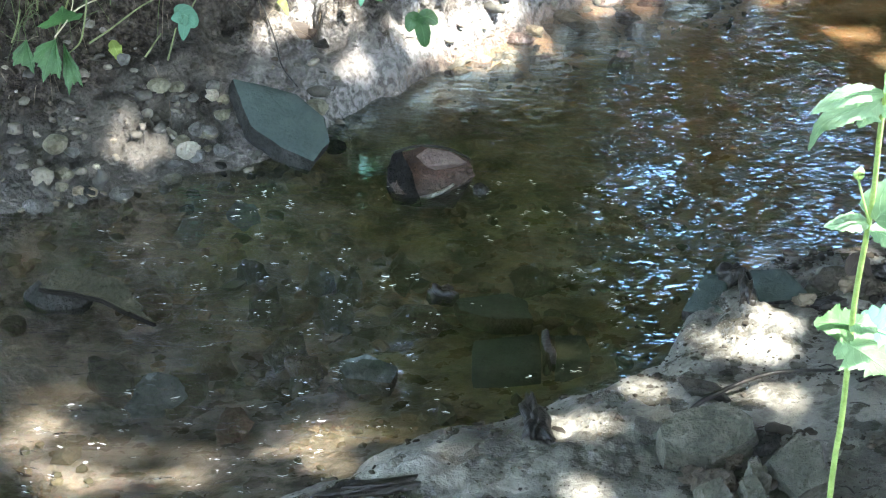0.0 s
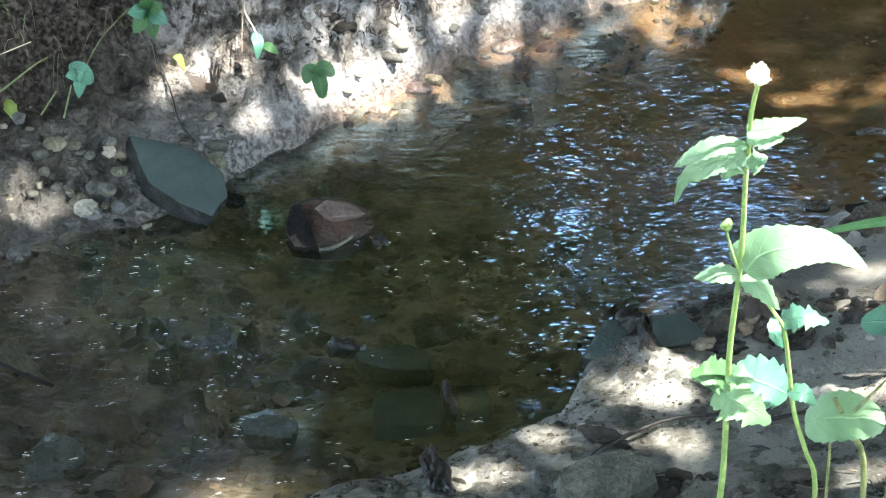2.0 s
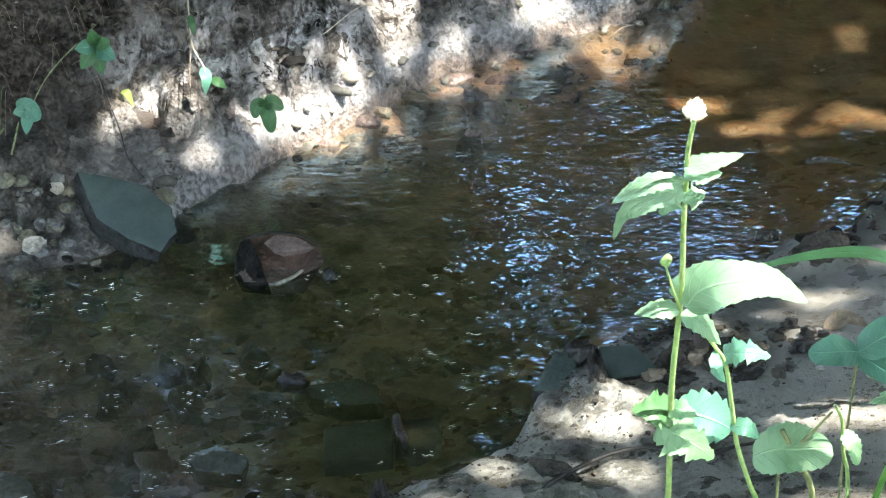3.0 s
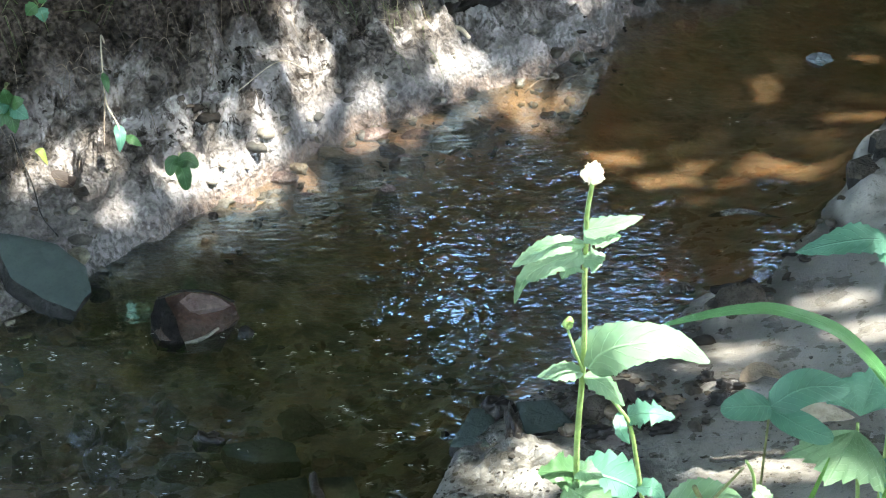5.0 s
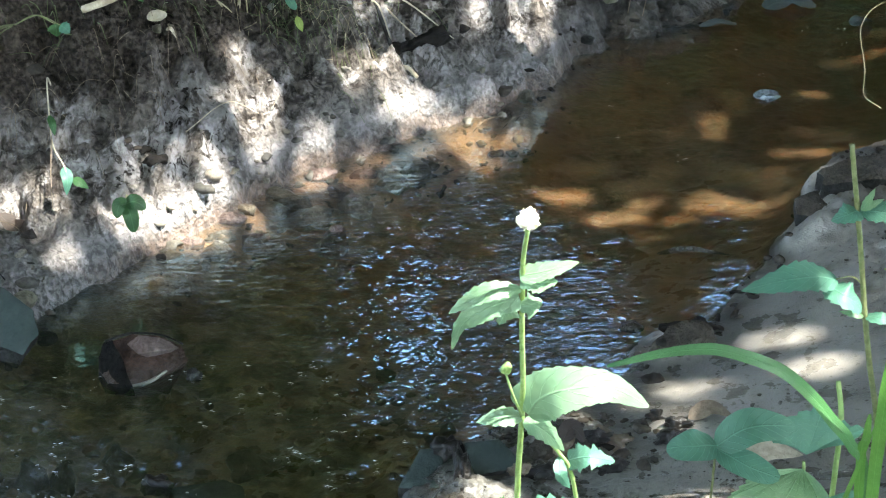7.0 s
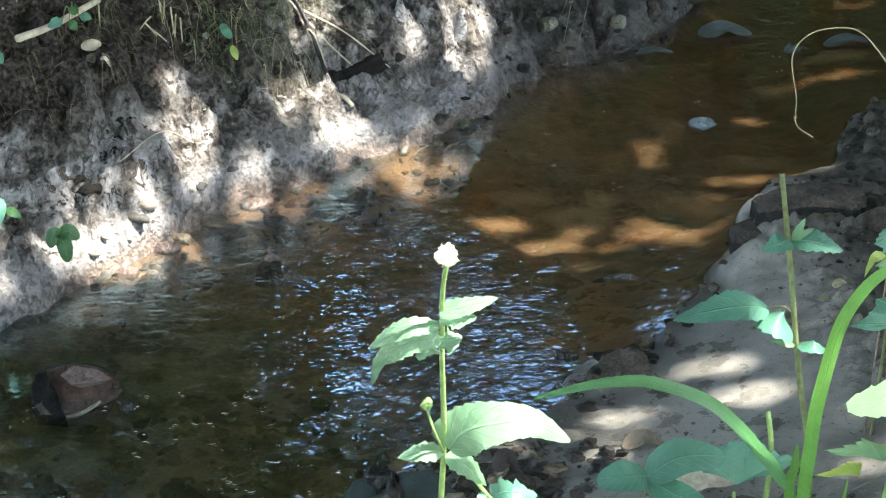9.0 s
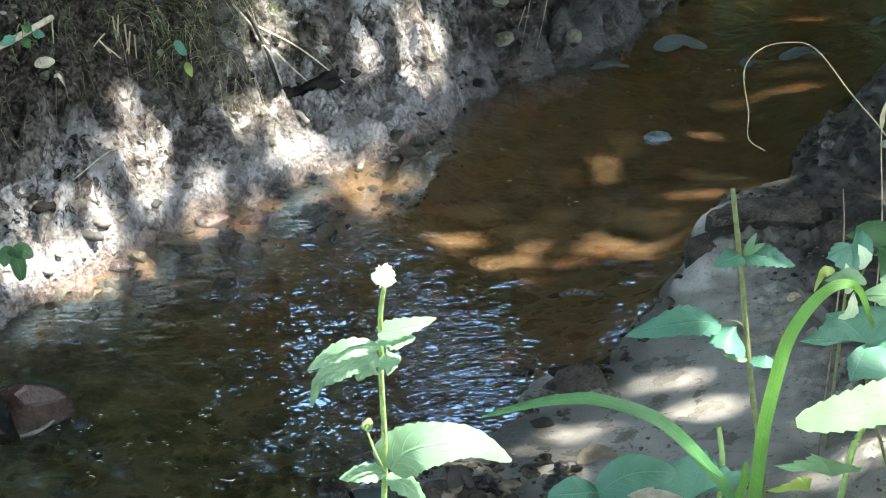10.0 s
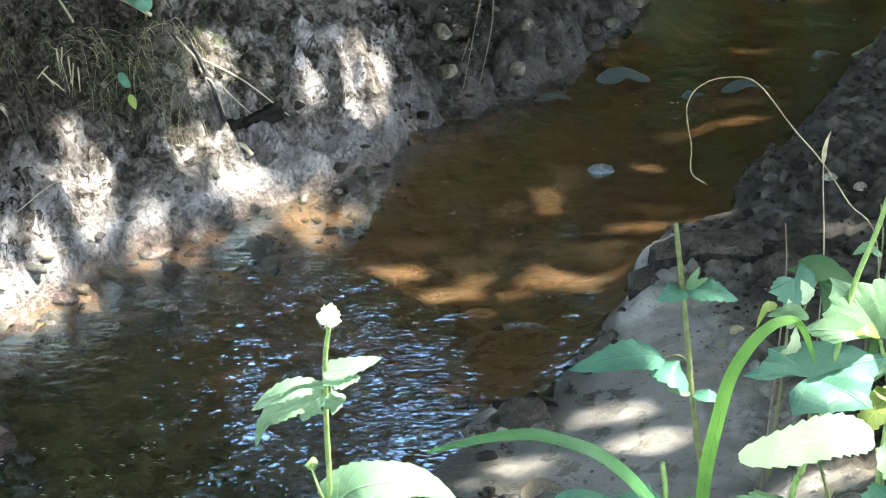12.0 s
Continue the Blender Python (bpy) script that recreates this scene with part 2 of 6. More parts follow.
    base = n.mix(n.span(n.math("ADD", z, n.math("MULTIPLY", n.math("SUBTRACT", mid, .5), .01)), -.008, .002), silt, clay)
    rough = n.mix(near, n.span(edge, -.01, .06, .32, .92), n.math("ADD", n.span(mid, .35, .65, .22, .52), n.span(x, .75, .95, 0, .3)))
    hollow = n.bump(n.math("MULTIPLY", n.math("ADD", n.math("MULTIPLY", holes, up), n.math("MULTIPLY", fibre, .8)), n.math("MULTIPLY", cut, -1)), .9, .012)
    shine = n.math("ADD", n.math("MULTIPLY", near, n.span(x, .75, .95, .5, .05)), n.span(z, .0, .06, .4, .08))
    bump = n.bump(n.math("MULTIPLY", fine, n.math("ADD", n.math("MULTIPLY", cut, 1.0), n.span(x, .5, .62, .5, .12))), .9, .008, n.bump(grit, .5, .002, hollow))
    sunk = n.span(z, -.03, -.006, 1, 0)
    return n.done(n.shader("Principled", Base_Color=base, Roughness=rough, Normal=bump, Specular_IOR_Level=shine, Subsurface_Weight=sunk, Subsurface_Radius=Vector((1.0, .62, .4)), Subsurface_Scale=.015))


def water_material():
    n = Nodes("brown_stream_water")
    x, y = n.axis(0), n.axis(1)
    along = n.math("ADD", n.math("MULTIPLY", x, .8), n.math("MULTIPLY", y, .5))
    swell = n.noise(1.0, 1, .5, n.stretch((9, 18, 1), radians(-25)), .5)
    wave = n.noise(1.0, 1, .4, n.stretch((26, 60, 1), radians(-10)), 1.4)
    small = n.noise(1.0, 0, .4, n.stretch((60, 105, 1), radians(14)), 1.0)
    lively = n.span(n.noise(5.0, 3), .38, .60, .35, 1.35)
    riffle = n.math("MULTIPLY", n.math("MAXIMUM", n.span(along, .95, 1.2, .50, .15), n.span(along, 1.45, 1.62, .15, .27)), n.span(along, 1.85, 2.1, 1.0, .22))
    h = n.math("ADD", n.math("MULTIPLY", swell, 1.1), n.math("ADD", wave, n.math("MULTIPLY", small, .35)))
    calm = n.span(n.math("MAXIMUM", n.span(x, .10, .30), n.span(y, 2.62, 2.80, 1, 0)), 0, 1, .7, 1)
    h = n.math("MULTIPLY", n.math("MULTIPLY", n.math("MULTIPLY", h, lively), riffle), calm)
    nor = n.bump(h, 1.0, .0055)
    graze = n.t.nodes.new("ShaderNodeLayerWeight")
    graze.inputs["Blend"].default_value = .5
    n.put(graze.inputs["Normal"], nor)
    sheen = n.math("ADD", n.math("MULTIPLY", n.math("POWER", graze.outputs["Facing"], 4.0), 1.9), .03)
    # sky blue put into the reflection colour, deeper upstream
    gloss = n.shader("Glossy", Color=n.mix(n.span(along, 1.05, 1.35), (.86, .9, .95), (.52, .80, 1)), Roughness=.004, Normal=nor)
    # clearer over the shallows at the foot of the clay bank
    across = n.math("SUBTRACT", y, n.math("MULTIPLY", x, .8))
    shoal = n.math("MULTIPLY", n.span(across, 2.93, 3.06), n.math("MULTIPLY", n.span(along, 1.42, 1.56), n.span(along, 1.8, 2.1, 1, 0)))
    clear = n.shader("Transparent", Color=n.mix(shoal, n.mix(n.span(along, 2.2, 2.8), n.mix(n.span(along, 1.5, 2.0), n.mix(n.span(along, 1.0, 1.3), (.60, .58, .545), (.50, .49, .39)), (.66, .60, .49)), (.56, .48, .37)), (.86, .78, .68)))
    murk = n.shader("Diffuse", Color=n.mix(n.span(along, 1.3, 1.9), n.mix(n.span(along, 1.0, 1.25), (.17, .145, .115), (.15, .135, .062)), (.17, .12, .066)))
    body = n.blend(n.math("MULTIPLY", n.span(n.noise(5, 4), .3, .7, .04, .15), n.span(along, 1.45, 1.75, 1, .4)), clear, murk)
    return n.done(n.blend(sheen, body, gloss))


def stone_material(name, a, b, rough=.65, spots=.5, wet=True, relief=1.0):
    n = Nodes(name)
    at = n.t.nodes.new("ShaderNodeTexCoord").outputs["Object"]
    mid, fine = n.noise(30, 4, .6, at), n.noise(190, 3, .6, at)
    base = n.mix(n.span(mid, .3, .7), a, b)
    base = n.mix(n.span(fine, .5, .72, 0, spots), base, tuple(v * .45 for v in a))
    base = n.mix(n.span(n.rand(), 0, 1, 0, .35), base, tuple(v * .6 for v in b))
    # waterline: wet stone is darker and shinier than dry
    low = n.span(n.math("ADD", n.axis(2), n.math("MULTIPLY", n.math("SUBTRACT", mid, .5), .02)), .0, .015)
    if wet:
        base = n.mix(low, n.mix(.5, base, (.03, .028, .02)), base)
    r = n.span(n.axis(2), .0, .03, .38, rough) if wet else rough
    return n.done(n.shader("Principled", Base_Color=base, Roughness=r, Specular_IOR_Level=.25 if wet else .1, Normal=n.bump(fine, .9, .007 * relief, n.bump(mid, 1.0, .009 * relief))))


def leaf_material(name, a, b, shine=.45, through=.35, veins=.5, blade=False):
    n = Nodes(name)
    u, v = n.axis(0, n.uv()), n.axis(1, n.uv())
    side = n.math("ABSOLUTE", n.math("SUBTRACT", v, .5))
    wave = n.math("ABSOLUTE", n.math("SINE", n.math("MULTIPLY", n.math("SUBTRACT", u, n.math("MULTIPLY", side, .5)), 25)))
    rib = n.math("MAXIMUM", n.span(wave, .0, .16, 1, 0), n.span(side, .0, .035, 1, 0))
    if blade:
        rib = n.math("MAXIMUM", n.span(n.math("ABSOLUTE", n.math("SINE", n.math("MULTIPLY", v, 38))), .0, .5, 1, 0), n.span(side, .0, .05, 1, 0))
    base = n.mix(n.span(n.noise(40, 3), .3, .7), a, b)
    base = n.mix(n.span(n.rand(), 0, 1, 0, .3), base, tuple(min(1, c * 1.5) for c in b))
    base = n.mix(n.math("MULTIPLY", rib, veins), base, tuple(min(1, c * 1.8 + .03) for c in b))
    nor = n.bump(n.math("ADD", n.math("MULTIPLY", rib, -1), n.math("MULTIPLY", n.noise(150, 2), .4)), .5, .0015)
    top = n.shader("Principled", Base_Color=base, Roughness=shine, Normal=nor)
    under = n.shader("Translucent", Color=n.mix(.5, base, tuple(min(1, c * 1.6) for c in b)), Normal=nor)
    return n.done(n.blend(through, top, under))


def plain(name, a, b, rough=.7, scale=120, bump=.003, island=.0, gloss=.4):
    n = Nodes(name)
    base = n.mix(n.span(n.noise(scale, 4), .3, .7), a, b)
    if island:
        base = n.mix(n.span(n.island(), 0, 1, 0, island), base, tuple(c * .4 for c in a))
    return n.done(n.shader("Principled", Base_Color=base, Roughness=rough, Specular_IOR_Level=gloss, Normal=n.bump(n.noise(scale * 2, 3), .5, bump)))


def foliage_material(name, a, b):
    n = Nodes(name)
    base = n.mix(n.island(), a, b)
    return n.done(n.blend(.3, n.shader("Principled", Base_Color=base, Roughness=.5), n.shader("Translucent", Color=base)))


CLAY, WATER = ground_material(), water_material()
SLATE = stone_material("grey_green_slate", (.034, .052, .047), (.050, .069, .062), .9, .25, True, .25)
RUST = stone_material("reddish_brown_stone", (.030, .016, .011), (.095, .050, .034), .7, .7)
PINK = stone_material("pinkish_brown_stone", (.12, .085, .075), (.25, .185, .16), .7, .6, False)
PALE = stone_material("pale_pebble", (.24, .22, .18), (.42, .39, .33), .7, .5)
OLIVE = stone_material("olive_pebble", (.095, .088, .06), (.19, .175, .125), .55, .4)
GREY = stone_material("grey_pebble", (.08, .08, .075), (.155, .153, .142), .55, .4)
TAN = stone_material("tan_pebble", (.17, .132, .088), (.27, .215, .15), .55, .3)
BEDSTONE = stone_material("dark_stream_stone", (.04, .04, .028), (.10, .092, .062), .6, .6, False, 1.4)
SLATEBED = stone_material("wet_blue_grey_stone", (.075, .10, .10), (.12, .15, .15), .6, .3, False, .5)
ROCK_SHADE = stone_material("rock_shade_black", (.004, .004, .004), (.012, .011, .010), .9, .3, False)
DARK = stone_material("dark_wet_stone", (.014, .014, .013), (.045, .045, .042), .9, .5, False)
BLUE = stone_material("blue_grey_stone", (.125, .155, .17), (.20, .24, .255), .6, .4, False)
ROUGHROCK = stone_material("dark_craggy_stone", (.042, .044, .034), (.125, .122, .098), .75, .7, True, .8)
CLOD = stone_material("clay_clod", (.036, .030, .023), (.10, .084, .066), .9, .7)
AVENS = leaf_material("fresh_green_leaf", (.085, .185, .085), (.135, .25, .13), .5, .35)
# paler copy of the leaf green with sunlight in its colour
SUNLEAF = leaf_material("sunlit_green_leaf", (.095, .205, .11), (.155, .275, .16), .42, .35)
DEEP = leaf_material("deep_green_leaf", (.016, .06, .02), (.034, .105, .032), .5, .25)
# bluer, darker copy with the shade in its colour
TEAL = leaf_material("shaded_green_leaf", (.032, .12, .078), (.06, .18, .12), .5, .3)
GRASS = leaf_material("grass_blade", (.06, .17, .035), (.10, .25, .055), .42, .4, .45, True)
# darker copy of the grass, shade put into its green
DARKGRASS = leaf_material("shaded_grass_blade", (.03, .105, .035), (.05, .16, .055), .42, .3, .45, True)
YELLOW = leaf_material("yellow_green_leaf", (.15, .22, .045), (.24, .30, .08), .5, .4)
# leaf colour whitened to look overlit by the sun
WHITE_LEAF = leaf_material("sunlit_white_leaf", (.28, .39, .24), (.40, .50, .34), .6, .4)
DEAD = leaf_material("dead_brown_leaf", (.012, .009, .007), (.035, .024, .018), .8, .05)
FLOAT = leaf_material("pale_soaked_leaf", (.030, .045, .042), (.060, .080, .074), .7, .1)
STEM = plain("green_stem", (.14, .24, .07), (.22, .33, .12), .5)
DARKSTEM = plain("olive_stem", (.09, .11, .04), (.16, .18, .08), .55)
OLIVEBLADE = plain("dull_grass", (.05, .075, .022), (.11, .14, .05), .6, island=.6)
STRAW = plain("dry_straw", (.28, .23, .14), (.42, .36, .24), .8, island=.6)
TWIG = plain("brown_twig", (.10, .075, .05), (.2, .155, .11), .7)
BLACKTWIG = plain("wet_black_twig", (.006, .0055, .005), (.02, .018, .016), .35, gloss=.3)
# near-black that stands for shade in hollows of stone and bank
HOLLOW_BLACK = plain("hollow_black", (.005, .0045, .004), (.016, .014, .012), .8, 60, .008, gloss=.12)
ROOT = plain("pale_root", (.30, .25, .18), (.45, .38, .28), .7)
BARK = plain("grey_bark", (.10, .085, .07), (.2, .175, .15), .9, 30, .02)
SEED = plain("cream_seed_head", (.62, .58, .40), (.78, .74, .58), .7, 400, .002)
FOAM_AND_GLINT = plain("white_foam_and_glint", (.75, .77, .78), (.85, .86, .86), .5, 300)
CROWN = foliage_material("tree_leaves", (.035, .085, .02), (.07, .14, .035))

# ---- helpers for things ----
def mesh_from(name, bm, material):
    me = bpy.data.meshes.new(name)
    bm.to_mesh(me)
    bm.free()
    me.materials.append(material)
    return me


def part(name, bm, material, parent, label="", smooth=True):
    """A bmesh in world coordinates as one mesh under a thing or part."""
    me = mesh_from(name, bm, material)
    me.transform(parent.matrix_world.inverted())
    if smooth:
        me.shade_smooth()
    ob = new(name, me)
    ob.parent = parent
    return tagged(ob, label)


def thing(name, place, label, category, group="", kind=""):
    """An Empty at the thing's base, for its parts."""
    ob = new(name)
    ob.empty_display_size = 0.02
    ob.location = place
    bpy.context.view_layer.update()
    return tagged(ob, label, category, group, kind)


def ground_at(x, y):
    return float(height(x, y))


def sheet(name, material, verts, faces, smooth=True):
    me = bpy.data.meshes.new(name)
    me.from_pydata(verts, [], faces)
    me.materials.append(material)
    if smooth:
        me.shade_smooth()
    return new(name, me)


# ---- ground and water ----
def spread(lo, hi, step, far):
    mid = list(np.arange(lo, hi + step / 2, step))
    out, grow = [], step * 1.5
    left, right = [], []
    a, b = mid[0], mid[-1]
    while a > -far or b < far:
        a, b, grow = a - grow, b + grow, grow * 1.22
        left.append(a), right.append(b)
    return np.array(left[::-1] + mid + right)


gx, gy = spread(-0.72, 1.72, 0.0042, 90), spread(1.75, 4.6, 0.0045, 90)
mx, my = np.meshgrid(gx, gy, indexing="ij")
mz = height(mx, my)
nx, ny = mx.shape
idx = np.arange(nx * ny).reshape(nx, ny)
quads = np.stack([idx[:-1, :-1], idx[1:, :-1], idx[1:, 1:], idx[:-1, 1:]], -1).reshape(-1, 4)
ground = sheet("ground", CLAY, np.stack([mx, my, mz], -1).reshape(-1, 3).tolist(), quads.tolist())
tagged(ground, "grey clay bank, mud flat and silty stream bed", "ground", kind="structure")

wx, wy = np.linspace(-3, 4, 36), np.linspace(0.8, 8, 37)
ax, ay = np.meshgrid(wx, wy, indexing="ij")
widx = np.arange(ax.size).reshape(ax.shape)
wq = np.stack([widx[:-1, :-1], widx[1:, :-1], widx[1:, 1:], widx[:-1, 1:]], -1).reshape(-1, 4)
keep = [q for q in wq.tolist() if (np.array([height(ax.ravel()[i], ay.ravel()[i]) for i in q]) < 0.06).any()]
water = sheet("water", WATER, np.stack([ax, ay, 0 * ax], -1).reshape(-1, 3).tolist(), keep)
tagged(water, "shallow brown rippling stream water", "stream", kind="structure")

# ---- unseen trees added round the stream for shade and reflections ----
def tube(bm, pts, r0, r1, seg=6):
    """A tapered rod along points."""
    pts = [Vector(p) for p in pts]
    rings = []
    for k, p in enumerate(pts):
        ahead = (pts[min(k + 1, len(pts) - 1)] - pts[max(k - 1, 0)]).normalized()
        side = ahead.cross(Vector((0.31, 0.2, 0.93)) if abs(ahead.z) < 0.95 else Vector((1, 0, 0))).normalized()
        up = side.cross(ahead)
        r = r0 + (r1 - r0) * k / max(1, len(pts) - 1)
        rings.append([bm.verts.new(p + r * (math.cos(a) * side + math.sin(a) * up)) for a in (2 * math.pi * j / seg for j in range(seg))])
    for a, b in zip(rings, rings[1:]):
        for j in range(seg):
            bm.faces.new((a[j], a[(j + 1) % seg], b[(j + 1) % seg], b[j]))
    bm.faces.new(rings[0][::-1]), bm.faces.new(rings[-1])
    return bm


def curve(pts, n=10):
    """A smooth run of points through those given."""
    p = [Vector(q) for q in pts]
    p = [2 * p[0] - p[1]] + p + [2 * p[-1] - p[-2]]
    out = []
    for k in range(1, len(p) - 2):
        for j in range(n):
            t = j / n
            out.append(0.5 * (2 * p[k] + (p[k + 1] - p[k - 1]) * t + (2 * p[k - 1] - 5 * p[k] + 4 * p[k + 1] - p[k + 2]) * t * t + (3 * p[k] - p[k - 1] - 3 * p[k + 1] + p[k + 2]) * t ** 3))
    return out + [p[-2]]


def leaf_cloud(name, centres, length, width, rng, parent):
    """Many pointed leaves, each bent along its rib, as one crown."""
    n = len(centres)
    a = rng.randn(n, 3) * (1, 1, .55)
    a /= np.linalg.norm(a, axis=1)[:, None]
    b = np.cross(a, rng.randn(n, 3) * .5 + (0, 0, 1.2))
    b /= np.linalg.norm(b, axis=1)[:, None]
    c = np.cross(a, b)
    ln = (length * (0.7 + 0.6 * rng.rand(n)))[:, None]
    wd = ln * width / length
    v = np.stack([centres - a * ln / 2, centres - b * wd / 2 - a * ln * .08 + c * wd * .12, centres + a * ln / 2, centres + b * wd / 2 - a * ln * .08 + c * wd * .12, centres + b * wd * .36 + a * ln * .2 + c * wd * .1, centres - b * wd * .36 + a * ln * .2 + c * wd * .1], 1).reshape(-1, 3)
    tris = np.arange(n)[:, None, None] * 6 + np.array([[0, 3, 4], [0, 4, 2], [0, 2, 5], [0, 5, 1]])[None]
    me = bpy.data.meshes.new(name)
    me.from_pydata((v - np.array(parent.location)).tolist(), [], tris.reshape(-1, 3).tolist())
    me.materials.append(CROWN)
    ob = new(name, me)
    ob.parent = parent
    return ob


def tree(place, top, lean, limbs, rng, label):
    """A trunk with limbs; leaves come as its crown."""
    base = Vector((place[0], place[1], ground_at(*place) - .1))
    ob = thing("tree", base, label, "tree", "trees round the stream")
    bm = bmesh.new()
    head = base + Vector((lean[0], lean[1], top))
    trunk = curve([base, base.lerp(head, .35) + Vector((.06, -.04, 0)), base.lerp(head, .7) + Vector((-.05, .05, 0)), head], 5)
    tube(bm, trunk, .13, .03, 9)
    for e in limbs:
        s = trunk[min(len(trunk) - 1, int(len(trunk) * (.35 + .5 * rng.rand())))]
        e = Vector(e)
        tube(bm, curve([s, s.lerp(e, .5) + Vector((0, 0, .12)), e], 5), .035, .008, 6)
    part("trunk", bm, BARK, ob)
    return ob


# openings in the unseen crown, each placed to let one sun patch through
BANK_GAPS = [(0.24, 3.68, 0.038, 0.052), (0.21, 3.7, 0.026, 0.028), (0.32, 3.67, 0.033, 0.02), (0.42, 3.68, 0.034, 0.014), (0.5, 3.72, 0.024, 0.006), (0.48, 3.76, 0.029, 0.018), (0.54, 3.74, 0.03, 0.067), (0.28, 3.53, 0.039, 0.041), (0.32, 3.49, 0.065, 0.029), (0.41, 3.49, 0.043, 0.014), (0.08, 3.38, 0.052, 0.051), (0.11, 3.34, 0.033, 0.025), (0.03, 3.45, 0.027, 0.02), (-0.07, 3.22, 0.025, 0.006), (0.02, 3.18, 0.034, 0.018), (-0.07, 3.14, 0.028, 0.028), (0.22, 3.5, 0.026, 0.031), (-0.27, 3.09, 0.012, 0.032), (-0.2, 3.15, 0.025, 0.025), (-0.16, 3.1, 0.012, 0.035), (-0.04, 3.17, 0.028, 0.025), (-0.01, 3.14, 0.039, 0.024), (-0.14, 3.04, 0.027, 0.007), (-0.2, 3.14, 0.046, 0.025)]
MUD_GAPS = [(0.73, 2.76, 0.046, 0.03), (0.75, 2.66, 0.041, 0.026), (0.6, 2.66, 0.031, 0.017), (0.56, 2.57, 0.022, 0.03), (0.55, 2.37, 0.049, 0.027), (0.49, 2.4, 0.022, 0.008), (0.33, 2.41, 0.023, 0.041), (0.27, 2.4, 0.013, 0.016), (0.59, 2.34, 0.017, 0.016), (0.56, 2.6, 0.022, 0.021), (0.74, 2.65, 0.023, 0.019), (0.31, 2.38, 0.033, 0.034), (0.29, 2.28, 0.065, 0.01), (0.11, 2.22, 0.029, 0.017), (0.0, 2.17, 0.034, 0.012), (0.1, 2.11, 0.035, 0.008), (-0.38, 2.84, 0.037, 0.02), (-0.42, 2.88, 0.015, 0.006), (0.19, 2.3, 0.02, 0.021), (1.15, 3.21, 0.036, 0.011)]
POOL_GAPS = [(0.47, 3.44, 0.08, 0.066), (0.82, 3.51, 0.041, 0.032), (0.96, 3.37, 0.064, 0.031), (0.76, 3.28, 0.058, 0.036), (0.84, 3.23, 0.042, 0.021), (0.68, 3.25, 0.042, 0.021), (0.61, 3.31, 0.042, 0.018), (0.69, 3.21, 0.049, 0.014), (1.02, 3.66, 0.03, 0.013), (0.98, 3.92, 0.032, 0.01), (1.17, 3.78, 0.044, 0.012), (1.33, 4.14, 0.019, 0.009), (0.03, 3.16, 0.069, 0.027), (0.12, 3.23, 0.079, 0.031), (0.24, 3.33, 0.058, 0.022), (0.21, 3.39, 0.027, 0.014), (0.31, 3.37, 0.035, 0.013), (-0.0, 3.25, 0.033, 0.017)]
RIFFLE_GAPS = [(-0.07, 2.27, 0.037, 0.013), (-0.15, 2.25, 0.025, 0.013), (-0.35, 2.22, 0.054, 0.019), (-0.41, 2.28, 0.026, 0.017), (-0.25, 2.2, 0.025, 0.01), (-0.11, 2.21, 0.025, 0.01), (-0.4, 2.33, 0.026, 0.008)]
PLANT_GAPS = [(-.23, 1.51, .06, .05), (-.16, 1.53, .07, .05), (-.12, 1.56, .05, .03), (.40, 1.95, .07, .05), (.56, 2.15, .045, .035), (.43, 2.165, .010, .010), (.24, 1.87, .03, .07), (.57, 1.99, .05, .04), (-.19, 1.45, .03, .03), (.50, 2.17, .05, .04), (0.84, 2.43, .07, .03)]
GAPS = [(BANK_GAPS, .015), (MUD_GAPS, .015), (POOL_GAPS, .10), (RIFFLE_GAPS, .06), (PLANT_GAPS, 0)]
SLANT = np.array((SUN.x / SUN.z, SUN.y / SUN.z))


def shaded(p, pad):
    """Which leaf places leave the openings of the crown free, along the sun's way."""
    uv = p[:, :2] - p[:, 2:] * SLANT
    wob = 0.012 * fbm(uv[:, 0], uv[:, 1], 14, 3)
    free = np.zeros(len(p), bool)
    for gaps, strays in GAPS:
        q = np.full(len(p), 9.0)
        for u, v, ru, rv in gaps:
            q = np.minimum(q, ((uv[:, 0] - u + wob) / (ru + pad)) ** 2 + ((uv[:, 1] - v - wob) / (rv + pad)) ** 2)
        # openings with a ragged, thinly leaved rim where strays is larger
        thin = strays + 3 * strays * np.clip((q - .3) / 1.3, 0, 1)
        free |= (q < (1.3 if strays > .0155 else 1)) & (rng.rand(len(p)) > thin)
    return ~free


rng = np.random.RandomState(3)
# crown added out of view; its openings shape the sun patches
over = tree((3.7, -1.6), 4.2, (-.1, .2), [(1.6, .9, 2.7), (1.0, 1.9, 2.6), (2.3, 2.4, 2.9), (1.9, 3.2, 2.6), (0.4, 1.2, 2.4), (2.6, .6, 3.2)], rng, "unseen tree added to dapple the sun with its low crown")
uv = np.stack([rng.uniform(-1.5, 2.2, 84000), rng.uniform(.9, 5.3, 84000)], 1)
wide = 1 + .22 * fbm(uv[:, 0], uv[:, 1], 1.3, 3)
uv = uv[((uv[:, 0] - .4) / 2.1) ** 2 + ((uv[:, 1] - 3.05) / 2.5) ** 2 < wide ** 2]
zz = rng.uniform(2.0, 3.0, len(uv)) + .22 * fbm(uv[:, 0] + 4, uv[:, 1], 1.6, 3) * rng.uniform(.5, 1.5, len(uv))
low = np.concatenate([uv + zz[:, None] * SLANT, zz[:, None]], 1)
low = low[shaded(low, .014)]
leaf_cloud("crown", low, .06, .043, rng, over)

